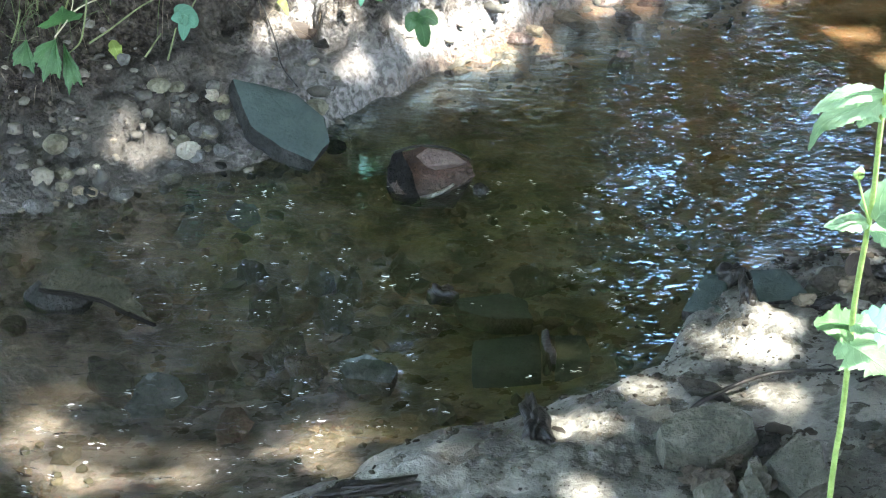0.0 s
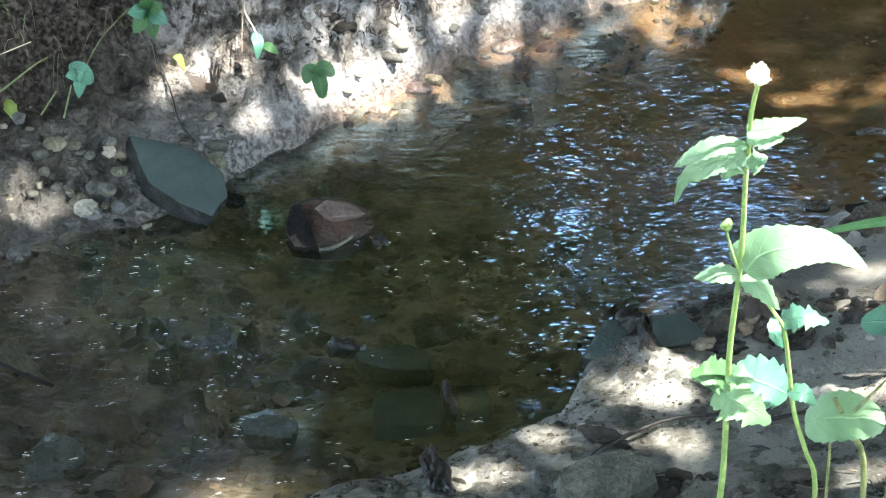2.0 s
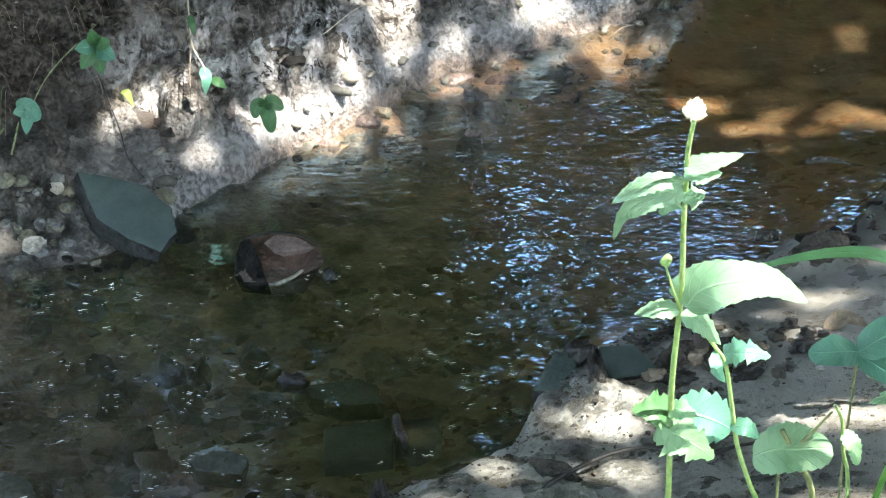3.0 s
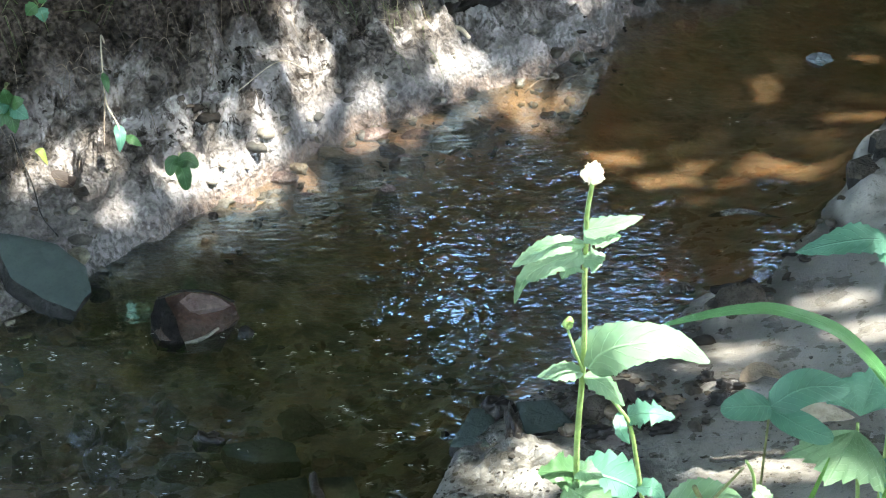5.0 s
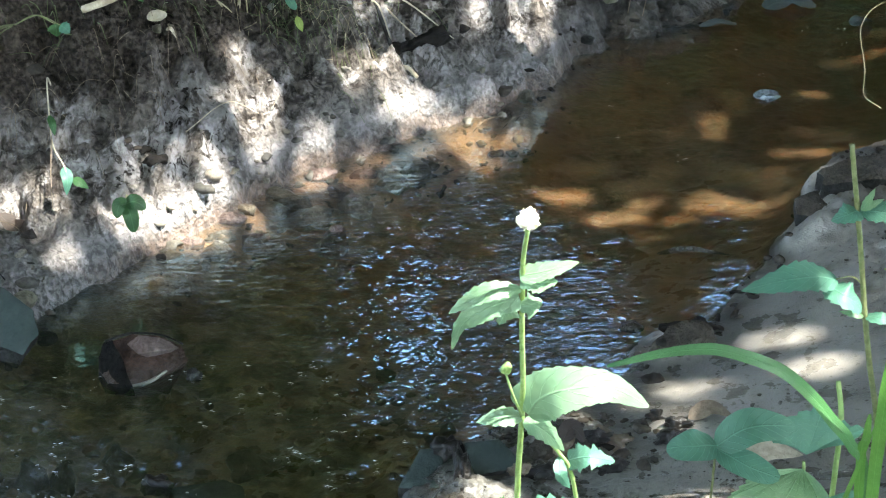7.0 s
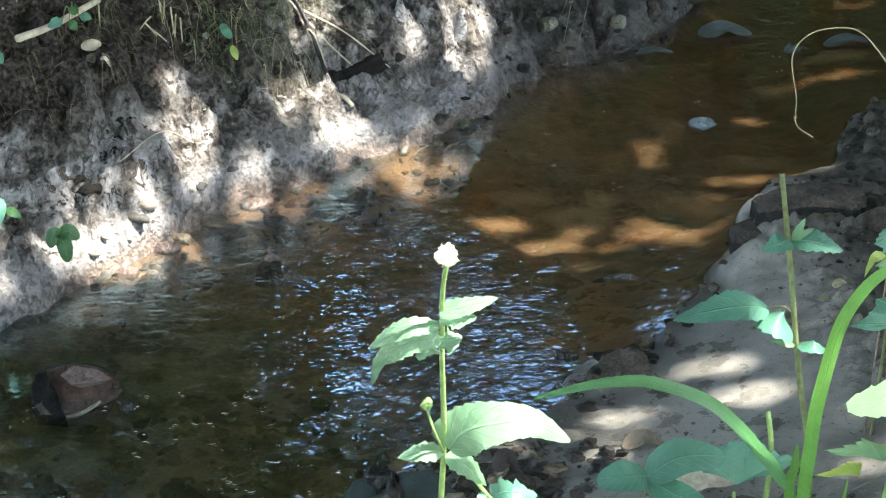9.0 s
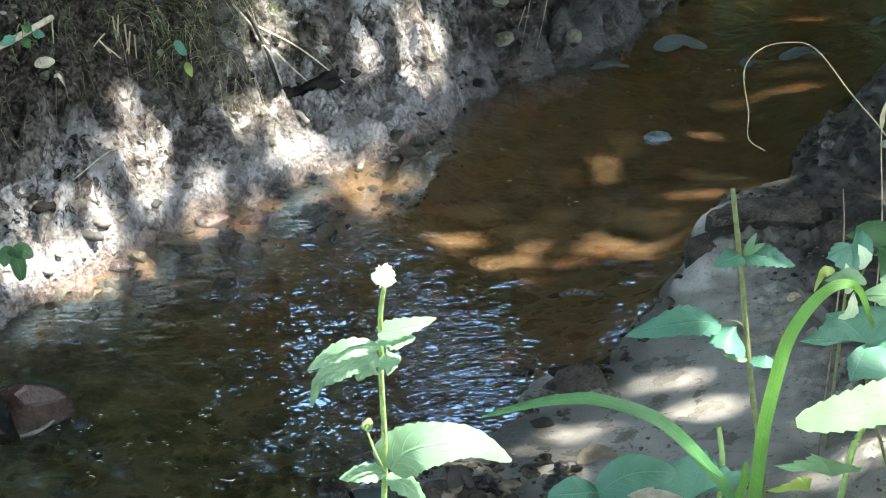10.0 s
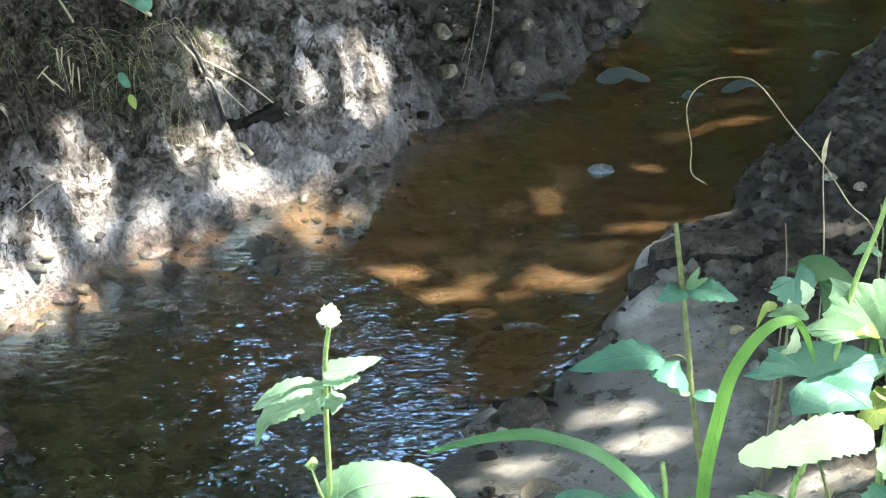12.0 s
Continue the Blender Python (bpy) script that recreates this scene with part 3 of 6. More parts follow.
# second unseen crown, added to hold back light from the sky
outer = tree((-3.2, -2.0), 6.5, (1.2, .8), [(-1.5, 0, 5), (1.0, -1.0, 5.5), (-2.5, 1, 4.5), (1.5, 1.5, 6)], rng, "unseen tall tree added to dim the sky overhead")
p = np.stack([rng.uniform(-9, 10, 8500), rng.uniform(-9, 11, 8500), rng.uniform(4.2, 7.0, 8500)], 1)
uv = p[:, :2] - p[:, 2:] * SLANT
p = p[~((uv[:, 0] > -1.5) & (uv[:, 0] < 2.2) & (uv[:, 1] > .9) & (uv[:, 1] < 5.3))]
leaf_cloud("crown", p[p[:, 1] < 6.5], .34, .23, rng, outer)

# unseen wood added all round, with openings to the sky across the stream for glints
n_wood = 90000
az = np.concatenate([rng.uniform(-180, 180, 26000), rng.uniform(-48, 62, n_wood - 26000)])
az, el = np.radians(az), np.radians(rng.uniform(0, 49, n_wood))
az = np.concatenate([az, np.radians(rng.uniform(-180, 85, 62000))])
el = np.concatenate([el, np.radians(rng.uniform(44, 80, 62000))])
n_wood = len(az)
dist = np.minimum(rng.uniform(6, 10.5, n_wood), rng.uniform(8.5, 12, n_wood) / np.tan(np.maximum(el, .3)))
off_az, off_el = np.degrees(az) - 9.6, np.degrees(el) - 33.2
hole = (off_az / 3.5) ** 2 + (off_el / 3.3) ** 2
hole2 = ((np.degrees(az) - 3.4) / 1.1) ** 2 + ((np.degrees(el) - 29.0) / 1.7) ** 2
hole3 = ((np.degrees(az) - 13.6) / .8) ** 2 + ((np.degrees(el) - 27.0) / .9) ** 2
hole4 = ((np.degrees(az) + 6.5) / .8) ** 2 + ((np.degrees(el) - 33) / .8) ** 2
hole5 = ((np.degrees(az) + 1.5) / .5) ** 2 + ((np.degrees(el) - 31) / .6) ** 2
ok = np.minimum(np.minimum(np.minimum(hole, hole2), hole3), np.minimum(hole4, hole5)) > 1 + .35 * np.sin(np.degrees(az) * 3.1) * np.cos(np.degrees(el) * 2.7)
thin = ((np.degrees(az) + 10.5) / 6) ** 2 + ((np.degrees(el) - 34) / 2.6) ** 2 < 1
ok &= ~thin | (rng.rand(n_wood) > .74)
wood = np.stack([.5 + dist * np.sin(az), 2.75 + dist * np.cos(az), dist * np.tan(el)], 1)[ok]
wood = wood[wood[:, 2] < 13]
STANDS = [(-7.5, 6.5), (-4.6, 8.8), (-1.8, 10.2), (1.0, 11.3), (3.6, 10.6), (6.2, 8.9), (8.6, 6.2), (8.8, 1.0), (6.0, -4.2), (0.6, -6.0), (-5.2, -4.0), (-8.0, 1.5)]
owner = np.argmin(np.abs(wood[:, None, :2] - np.array(STANDS)[None]).sum(-1), 1)
for k, place in enumerate(STANDS):
    t = tree(place, 7.5 + rng.rand(), (.4, -.5), [(place[0] + rng.uniform(-1.5, 1.5), place[1] - rng.uniform(.3, 2), rng.uniform(3, 7)) for _ in range(6)], rng, "unseen leafy tree added for shade and reflections in the stream")
    leaf_cloud("crown", wood[owner == k], .30, .2, rng, t)

# ---- stones ----
def rock_mesh(size, seed, cuts=6, rough=.12, level=3):
    """A worn stone: a ball, cut by random planes and roughened."""
    r = random.Random(seed)
    bm = bmesh.new()
    bmesh.ops.create_icosphere(bm, subdivisions=level, radius=1)
    planes = []
    for _ in range(cuts):
        d = Vector((r.gauss(0, 1), r.gauss(0, 1), r.gauss(0, 1))).normalized()
        planes.append((d, r.uniform(.55, .85)))
    for v in bm.verts:
        for d, lim in planes:
            over = v.co.dot(d) - lim
            if over > 0:
                v.co -= d * over * .92
        v.co *= 1 + rough * noise.noise(v.co * 1.6 + Vector((seed * 3.7, 0, 0))) + rough * .35 * noise.noise(v.co * 5 + Vector((0, seed * 1.9, 0))) + rough * .22 * noise.noise(v.co * 13 + Vector((0, 0, seed * 2.3)))
        v.co = Vector((v.co.x * size[0], v.co.y * size[1], v.co.z * size[2])) / 2
    return bm


def rock(name, x, y, z, size, seed, material, label, category="stone", group="", turn=0.0, tilt=0.0, cuts=6, rough=.12, level=3):
    me = mesh_from(name, rock_mesh(size, seed, cuts, rough, level), material)
    me.shade_smooth()
    ob = new(name, me)
    ob.matrix_world = pose(x, y, z, tilt, tilt * .5, turn)
    return tagged(ob, label, category, group)


def slab(name, corners, thick, material, label, ragged=.03, skew=(0, 0, 0), rim=None):
    """A flat split stone from the outline of its upper face."""
    # sides default to a darker stone than the face, for shade and wet
    rim = rim or DARK
    c = [Vector(p) for p in corners]
    mid = sum(c, Vector()) / len(c)
    up = Vector()
    for a, b in zip(c, c[1:] + c[:1]):
        up += (a - mid).cross(b - mid)
    up.normalize()
    if up.z < 0:
        up = -up
    ring = []
    for a, b in zip(c, c[1:] + c[:1]):
        for k in range(5):
            p = a.lerp(b, k / 5)
            ring.append(p + (p - mid) * ragged * noise.noise(p * 60))
    bm = bmesh.new()
    rows = []
    for f, d in ((.93, 0), (1.0, .12), (1.02, .5), (.99, .85), (.9, 1.0)):
        rows.append([bm.verts.new(mid + (p - mid) * (f + .02 * noise.noise(p * 90 + Vector((0, 0, d * 5)))) - up * thick * d + Vector(skew) * d) for p in ring])
    n = len(ring)
    for k, (a, b) in enumerate(zip(rows, rows[1:])):
        for j in range(n):
            bm.faces.new((a[j], b[j], b[(j + 1) % n], a[(j + 1) % n])).material_index = 1 if k else 0
    inner = rows[0]
    for f in (.6, .25):
        nxt = [bm.verts.new(mid + (v.co - mid) * f / (.93 if inner is rows[0] else .6) + up * .0015 * noise.noise(v.co * 40)) for v in inner]
        for j in range(n):
            bm.faces.new((inner[j], inner[(j + 1) % n], nxt[(j + 1) % n], nxt[j]))
        inner = nxt
    bm.faces.new(inner)
    bm.faces.new(rows[-1][::-1]).material_index = 1
    bmesh.ops.recalc_face_normals(bm, faces=bm.faces)
    ob = thing(name, mid, label, "stone")
    side = bm.copy()
    bmesh.ops.delete(side, geom=[f for f in side.faces if f.material_index == 0], context="FACES")
    bmesh.ops.delete(bm, geom=[f for f in bm.faces if f.material_index == 1], context="FACES")
    for f in side.faces:
        f.material_index = 0
    part("face", bm, material, ob)
    part("edge", side, rim, ob, "wet broken edge in the rim colour")
    return ob


def chipped(points, cuts, rough, seed):
    """A broken stone: the hull of its corners, with worn, uneven faces."""
    bm = bmesh.new()
    for p in points:
        bm.verts.new(p)
    hull = bmesh.ops.convex_hull(bm, input=bm.verts)
    bmesh.ops.delete(bm, geom=[v for v in hull["geom_interior"] if isinstance(v, bmesh.types.BMVert)], context="VERTS")
    bmesh.ops.subdivide_edges(bm, edges=bm.edges, cuts=cuts, use_grid_fill=True)
    for v in bm.verts:
        p = v.co * 45 + Vector((seed, 0, 0))
        v.co += rough * (noise.noise_vector(p) + .5 * noise.noise_vector(p * 2.7))
    bmesh.ops.recalc_face_normals(bm, faces=bm.faces)
    return bm


slab("slate_slab", [(-.262, 2.931, .075), (-.222, 2.922, .070), (-.182, 2.910, .064), (-.145, 2.877, .047), (-.140, 2.847, .031), (-.158, 2.822, .017), (-.198, 2.841, .027), (-.237, 2.867, .042)], .020, SLATE, "flat grey-green slate leaning on pebbles by the water", .03, (-.011, -.004, -.010))
slab("flat_stone", [(.262, 2.458, .026), (.292, 2.525, .034), (.318, 2.518, .034), (.306, 2.444, .028)], .018, SLATE, "flat grey-green stone at the edge of the mud")
slab("flat_stone", [(.340, 2.515, .044), (.380, 2.515, .046), (.402, 2.462, .042), (.345, 2.452, .040)], .02, SLATE, "flat grey stone bedded in the mud")
# black rim paints the shade of the hollow under this stone
slab("split_stone", [(-.448, 2.482, .036), (-.430, 2.516, .038), (-.392, 2.519, .036), (-.356, 2.503, .030), (-.322, 2.448, .016), (-.343, 2.452, .022), (-.376, 2.470, .030), (-.420, 2.476, .036)], .016, BEDSTONE, "dark angular stone jutting over the shallow water", .25, (.0, .012, 0), HOLLOW_BLACK)
rock("dark_stone", -.43, 2.52, .0, (.08, .06, .04), 34, DARK, "dark wet stone under the jutting stone")

boulder = thing("brown_rock", (-.017, 2.79, -.01), "reddish-brown angular rock standing in the stream", "rock")

part("rock_body", chipped([(-.058, 2.81, -.03), (-.069, 2.79, .012), (-.054, 2.815, .036), (-.028, 2.825, .040), (.004, 2.828, .034), (.030, 2.815, .027), (.038, 2.80, .014), (.012, 2.80, -.03), (-.030, 2.795, -.03), (-.058, 2.764, .008), (-.046, 2.757, .010), (-.014, 2.762, .001), (.012, 2.780, .004), (.020, 2.835, -.03), (-.05, 2.835, -.03)], 4, .0022, 3), RUST, boulder, smooth=False)
part("pale_face", chipped([(-.034, 2.798, .0405), (-.020, 2.815, .0425), (.006, 2.818, .0375), (.028, 2.803, .0305), (-.004, 2.788, .0335), (-.020, 2.782, .0345), (0, 2.81, .01)], 3, .001, 8), PINK, boulder, "paler pinkish broken face of the rock", smooth=False)
# left side coloured black to stand for its shade
part("dark_side", chipped([(-.071, 2.79, .002), (-.062, 2.760, -.004), (-.048, 2.752, .004), (-.026, 2.752, -.004), (-.030, 2.760, .010), (-.042, 2.786, .0345), (-.050, 2.812, .040), (-.060, 2.812, .037), (-.070, 2.80, .024), (-.05, 2.80, .0)], 3, .003, 6), ROCK_SHADE, boulder, "shaded side of the rock, coloured black", smooth=False)
bm = bmesh.new()
tube(bm, curve([(-.028, 2.758, .004), (-.014, 2.762, .006), (.000, 2.770, .009), (.012, 2.779, .013)], 4), .0034, .0016, 6)
part("pale_vein", bm, PALE, boulder, "white vein along the foot of the rock")
bm = bmesh.new()
tube(bm, curve([(-.060, 2.815, .037), (-.03, 2.826, .0405), (.006, 2.829, .0352), (.032, 2.816, .028)], 4), .0018, .0012, 5)
part("black_rootlet", bm, BLACKTWIG, boulder, "thin black root caught on the rock")
boulder.location.z -= .006
rock("dark_stone", .045, 2.775, .002, (.026, .022, .016), 5, DARK, "small dark wet stone breaking the surface")

BED = [(-.025, 2.520, .055, RUST), (-.177, 2.452, .046, OLIVE), (-.242, 2.755, .050, BLUE), (-.220, 2.626, .042, BEDSTONE), (-.118, 2.538, .040, OLIVE), (-.277, 2.382, .06, BEDSTONE), (-.147, 2.614, .045, OLIVE), (-.252, 2.451, .05, TAN), (-.305, 2.359, .055, BLUE), (-.107, 2.601, .034, BEDSTONE), (-.150, 2.417, .046, TAN), (-.36, 2.41, .05, GREY), (-.20, 2.54, .05, BEDSTONE), (-.30, 2.70, .05, OLIVE), (-.05, 2.64, .04, OLIVE), (.10, 2.62, .05, OLIVE), (-.33, 2.55, .05, TAN), (-.22, 2.30, .05, PINK)]
for k, (x, y, s, m) in enumerate(BED):
    tall = max(s * .5, .004 - ground_at(x, y))
    rock("stream_stone", x, y, -.002 - .003 * (k % 4) - tall * .5, (s * 1.3, s * .9, tall), 20 + k, m, "dark stone lying under the shallow water", "stone", "stones in the stream bed", k * 47, cuts=16, rough=.35)
slab("bed_slab", [(.032, 2.442, -.005), (.070, 2.450, -.005), (.106, 2.455, -.004), (.106, 2.380, -.005), (.070, 2.379, -.006), (.032, 2.384, -.006)], .03, SLATEBED, "flat blue-grey slab just under the shallow water", .05, rim=SLATEBED)
slab("bed_slab", [(.122, 2.455, -.006), (.156, 2.456, -.007), (.162, 2.425, -.008), (.158, 2.397, -.007), (.122, 2.384, -.006)], .03, SLATEBED, "square blue-grey slab just under the shallow water", .08, rim=SLATEBED)
slab("bed_slab", [(.010, 2.533, -.006), (.074, 2.545, -.006), (.094, 2.530, -.006), (.100, 2.494, -.006), (.060, 2.491, -.006), (.020, 2.511, -.006)], .025, SLATEBED, "blue-grey slab lying in the stream bed", .1, rim=BEDSTONE)
slab("bed_slab", [(-.112, 2.390, .0), (-.082, 2.402, .002), (-.048, 2.382, -.002), (-.056, 2.359, -.006), (-.104, 2.365, -.004)], .025, BLUE, "tilted blue-grey stone breaking the riffle", .15, rim=BEDSTONE)
rock("black_piece", .114, 2.42, -.006, (.018, .095, .02), 207, BLACKTWIG, "dark strip laid across a slab", "wood", cuts=8, rough=.5)
# black lump stands in for the shade of a hole by the stone
rock("black_piece", -.002, 2.535, -.004, (.034, .03, .03), 208, BLACKTWIG, "black lump added for the dark hole beside a brown stone", "wood", cuts=8, rough=.6)

SHORE = [(-.355, 2.926, .030, OLIVE), (-.334, 2.935, .024, OLIVE), (-.292, 2.935, .026, PALE), (-.311, 2.835, .034, PALE), (-.369, 2.895, .022, PALE), (-.290, 2.873, .026, GREY), (-.161, 2.945, .038, OLIVE), (-.312, 2.919, .016, GREY), (-.271, 2.843, .026, GREY), (-.327, 2.820, .018, GREY), (-.471, 2.818, .036, OLIVE), (-.263, 2.791, .026, GREY),
         (-.456, 2.778, .026, OLIVE), (-.436, 2.750, .020, TAN), (-.422, 2.754, .019, TAN), (-.386, 2.758, .030, GREY), (-.330, 2.770, .017, PALE), (-.486, 2.721, .03, GREY), (-.399, 2.722, .028, GREY), (-.308, 2.751, .022, DARK), (-.451, 2.815, .022, GREY), (-.135, 2.905, .028, DARK), (-.48, 2.50, .036, OLIVE)]
for k, (x, y, s, m) in enumerate(SHORE):
    rock("pebble", x, y, ground_at(x, y) + s * .22, (s, s * .82, s * .62), 60 + k, m, "rounded pebble on the grey mud by the water", "pebble", "pebbles on the shore", k * 61, cuts=3, rough=.1)

rp = random.Random(21)
for k in range(34):
    x, y, s = rp.gauss(-.305, .038), rp.gauss(2.865, .05), rp.uniform(.010, .026)
    if k > 24:
        x, y = rp.uniform(-.48, -.30), rp.uniform(2.70, 2.80)
    rock("pebble", x, y, ground_at(x, y) + s * .18, (s, s * rp.uniform(.6, .95), s * .65), 300 + k, (OLIVE, GREY, PALE, OLIVE, GREY, DARK)[k % 6], "rounded pebble on the grey mud by the water", "pebble", "pebbles on the shore", k * 61, cuts=7, rough=.2)

ROCKS = [(.262, 2.092, .05, .04, .035, CLOD, 0), (.300, 2.080, .045, .03, .04, ROUGHROCK, 70), (.285, 2.128, .03, .025, .02, CLOD, 20), (.318, 2.150, .035, .03, .028, DARK, 10), (.265, 2.262, .055, .028, .028, DARK, -25), (.372, 2.135, .04, .03, .03, GREY, 0), (.245, 2.11, .03, .022, .022, CLOD, 0)]
for k, (x, y, a, b, c, m, turn) in enumerate(ROCKS):
    rock("rock", x, y, ground_at(x, y) + c * .22, (a, b, c), 90 + k, m, "rough weathered rock half sunk in the mud", "rock", "rocks on the mud", turn, cuts=14, rough=.45, level=4)

for corners, low in (([(.213, 2.200, .044), (.232, 2.217, .050), (.279, 2.228, .056), (.305, 2.207, .052), (.309, 2.186, .044), (.267, 2.162, .036), (.219, 2.170, .034)], 1.12), ([(.313, 2.146, .040), (.345, 2.168, .060), (.364, 2.148, .066), (.370, 2.104, .050), (.338, 2.090, .040)], 1.25), ([(.245, 2.118, .030), (.268, 2.122, .038), (.276, 2.098, .034), (.252, 2.088, .028)], 1.3), ([(.286, 2.112, .044), (.300, 2.118, .048), (.310, 2.082, .040), (.292, 2.070, .034)], 1.3)):
    corners = [(x, y - .045, z + .028) for x, y, z in corners]
    mid = sum((Vector(c) for c in corners), Vector()) / len(corners)
    base = Vector((mid.x, mid.y, ground_at(mid.x, mid.y) - .02))
    foot = [mid + (Vector(c) - mid) * low + Vector((0, .012, base.z - c[2] + .004)) for c in corners]
    crag = thing("rock", base, "rough angular weathered rock half sunk in the mud", "rock", "rocks on the mud")
    part("stone", chipped(corners + foot, 4, .0035, mid.x * 90), ROUGHROCK, crag, smooth=False)

FARSIDE = [(.715, 3.849, .042, OLIVE), (.835, 3.890, .040, OLIVE), (.906, 3.970, .034, CLOD), (.712, 3.894, .045, OLIVE), (.545, 3.580, .036, OLIVE), (.512, 3.560, .03, CLOD), (.995, 4.095, .05, CLOD), (1.045, 4.13, .04, OLIVE), (.905, 3.952, .034, CLOD), (1.10, 4.23, .06, OLIVE), (.780, 3.857, .026, CLOD), (.865, 3.975, .03, OLIVE), (.664, 3.745, .028, DARK), (.013, 3.369, .022, OLIVE), (.029, 3.361, .010, OLIVE)]
for k, (x, y, s, m) in enumerate(FARSIDE):
    rock("bank_stone", x, y, ground_at(x, y) + s * .2, (s, s * .8, s * .6), 120 + k, m, "stone set in the dark clay of the far bank", "stone", "stones in the far bank", k * 37, cuts=10, rough=.25)

FOOT = [(0.163, 3.278, 0.05, TAN), (0.1, 3.204, 0.045, PINK), (0.139, 3.156, 0.075, PINK), (0.237, 3.159, 0.05, PINK), (0.077, 3.129, 0.06, PALE), (0.227, 3.335, 0.05, PINK), (0.323, 3.321, 0.06, TAN), (0.153, 3.248, 0.055, TAN), (0.047, 3.139, 0.04, PINK), (0.186, 3.268, 0.06, TAN), (0.287, 3.344, 0.04, PINK), (0.117, 3.227, 0.035, TAN), (0.016, 3.105, 0.04, TAN), (0.2, 3.232, 0.07, PALE), (0.27, 3.26, 0.05, PINK), (0.36, 3.36, 0.05, TAN), (0.25, 3.3, 0.04, PINK), (0.09, 3.165, 0.035, PALE)]
for k, (x, y, s, m) in enumerate(FOOT):
    tall = max(.022, .004 - 2 * ground_at(x, y))
    rock("foot_stone", x, y, ground_at(x, y) + tall * .02, (s, s * .6, tall), 240 + k, m, "flat wet stone in the shallows below the clay bank", "stone", "stones below the clay bank", k * 23 % 40 - 20, cuts=6, rough=.2)

# black lumps added to draw the shade of hollows in the bank
DARK_HOLLOWS = [(0.006, 3.19, 0.034), (-0.01, 3.197, 0.022)]
for k, (x, y, s) in enumerate(DARK_HOLLOWS):
    rock("earth_clod", x, y, ground_at(x, y) - s * .12, (s, s * .7, s * .55), 270 + k, HOLLOW_BLACK, "black lump added for a shaded hollow in the clay bank", "clod", "dark clods on the clay bank", k * 53, cuts=6, rough=.6)

NEARSIDE = [(1.203, 3.381, .022, PALE), (1.239, 3.350, .022, PALE), (1.153, 3.340, .030, DARK), (1.10, 3.30, .026, GREY), (1.17, 3.43, .03, DARK), (1.27, 3.42, .026, DARK), (1.12, 3.40, .024, GREY), (1.06, 3.30, .02, DARK)]
for k, (x, y, s, m) in enumerate(NEARSIDE):
    rock("pebble", x, y, ground_at(x, y) + s * .2, (s, s * .8, s * .6), 150 + k, m, "pebble on the damp upstream mud", "pebble", "pebbles on the upstream mud", k * 37, cuts=4)
slab("mud_clod", [(0.884, 3.151, 0.062), (0.936, 3.186, 0.062), (1.004, 3.189, 0.062), (1.042, 3.169, 0.062), (1.037, 3.129, 0.062), (1.021, 3.105, 0.062), (0.956, 3.124, 0.062), (0.887, 3.111, 0.062)], .055, CLOD, "long block of dark clay at the water's edge", .12)
rock("mud_clod", 1.045, 3.085, ground_at(1.045, 3.085) + .004, (.07, .055, .05), 172, CLOD, "clod of dark clay on the mud flat", "clod", cuts=7, rough=.3)
rock("mud_clod", .635, 2.770, .012, (.085, .07, .055), 173, CLOD, "crumbling clay clod at the water's edge", "clod", turn=30, cuts=7, rough=.35, level=4)
rock("mud_clod", .585, 2.845, .0, (.034, .022, .016), 174, CLOD, "dark wet clod at the water's edge", "clod", cuts=6, rough=.3)
rock("mud_clod", .66, 2.82, .004, (.05, .03, .03), 175, DARK, "dark wet clod at the water's edge", "clod", turn=60, cuts=6, rough=.3)
slab("mud_clod", [(0.844, 3.118, 0.036), (0.884, 3.142, 0.036), (0.91, 3.12, 0.036), (0.897, 3.079, 0.036), (0.865, 3.062, 0.036), (0.839, 3.073, 0.036)], .026, CLOD, "flat plate of clay on the ledge by the water", .2)
slab("mud_clod", [(0.84, 3.042, 0.034), (0.874, 3.066, 0.034), (0.904, 3.048, 0.034), (0.903, 3.021, 0.034), (0.867, 3.018, 0.034)], .026, CLOD, "flat plate of clay on the ledge by the water", .2)
rock("mud_clod", .435, 2.505, .030, (.06, .045, .045), 178, CLOD, "brown clay clod beside the flat stones", "clod", turn=15, cuts=7, rough=.3)
rock("mud_clod", .468, 2.49, .030, (.05, .04, .04), 179, CLOD, "brown clay clod beside the flat stones", "clod", turn=85, cuts=7, rough=.3)
rock("mud_clod", .325, 2.515, .03, (.035, .025, .03), 180, DARK, "dark lump filling the gap between two flat stones", "clod", cuts=7, rough=.3)
rock("foam_stone", .902, 3.545, .0, (.042, .034, .018), 181, BLUE, "small wet stone ringed with foam", "stone", cuts=5)


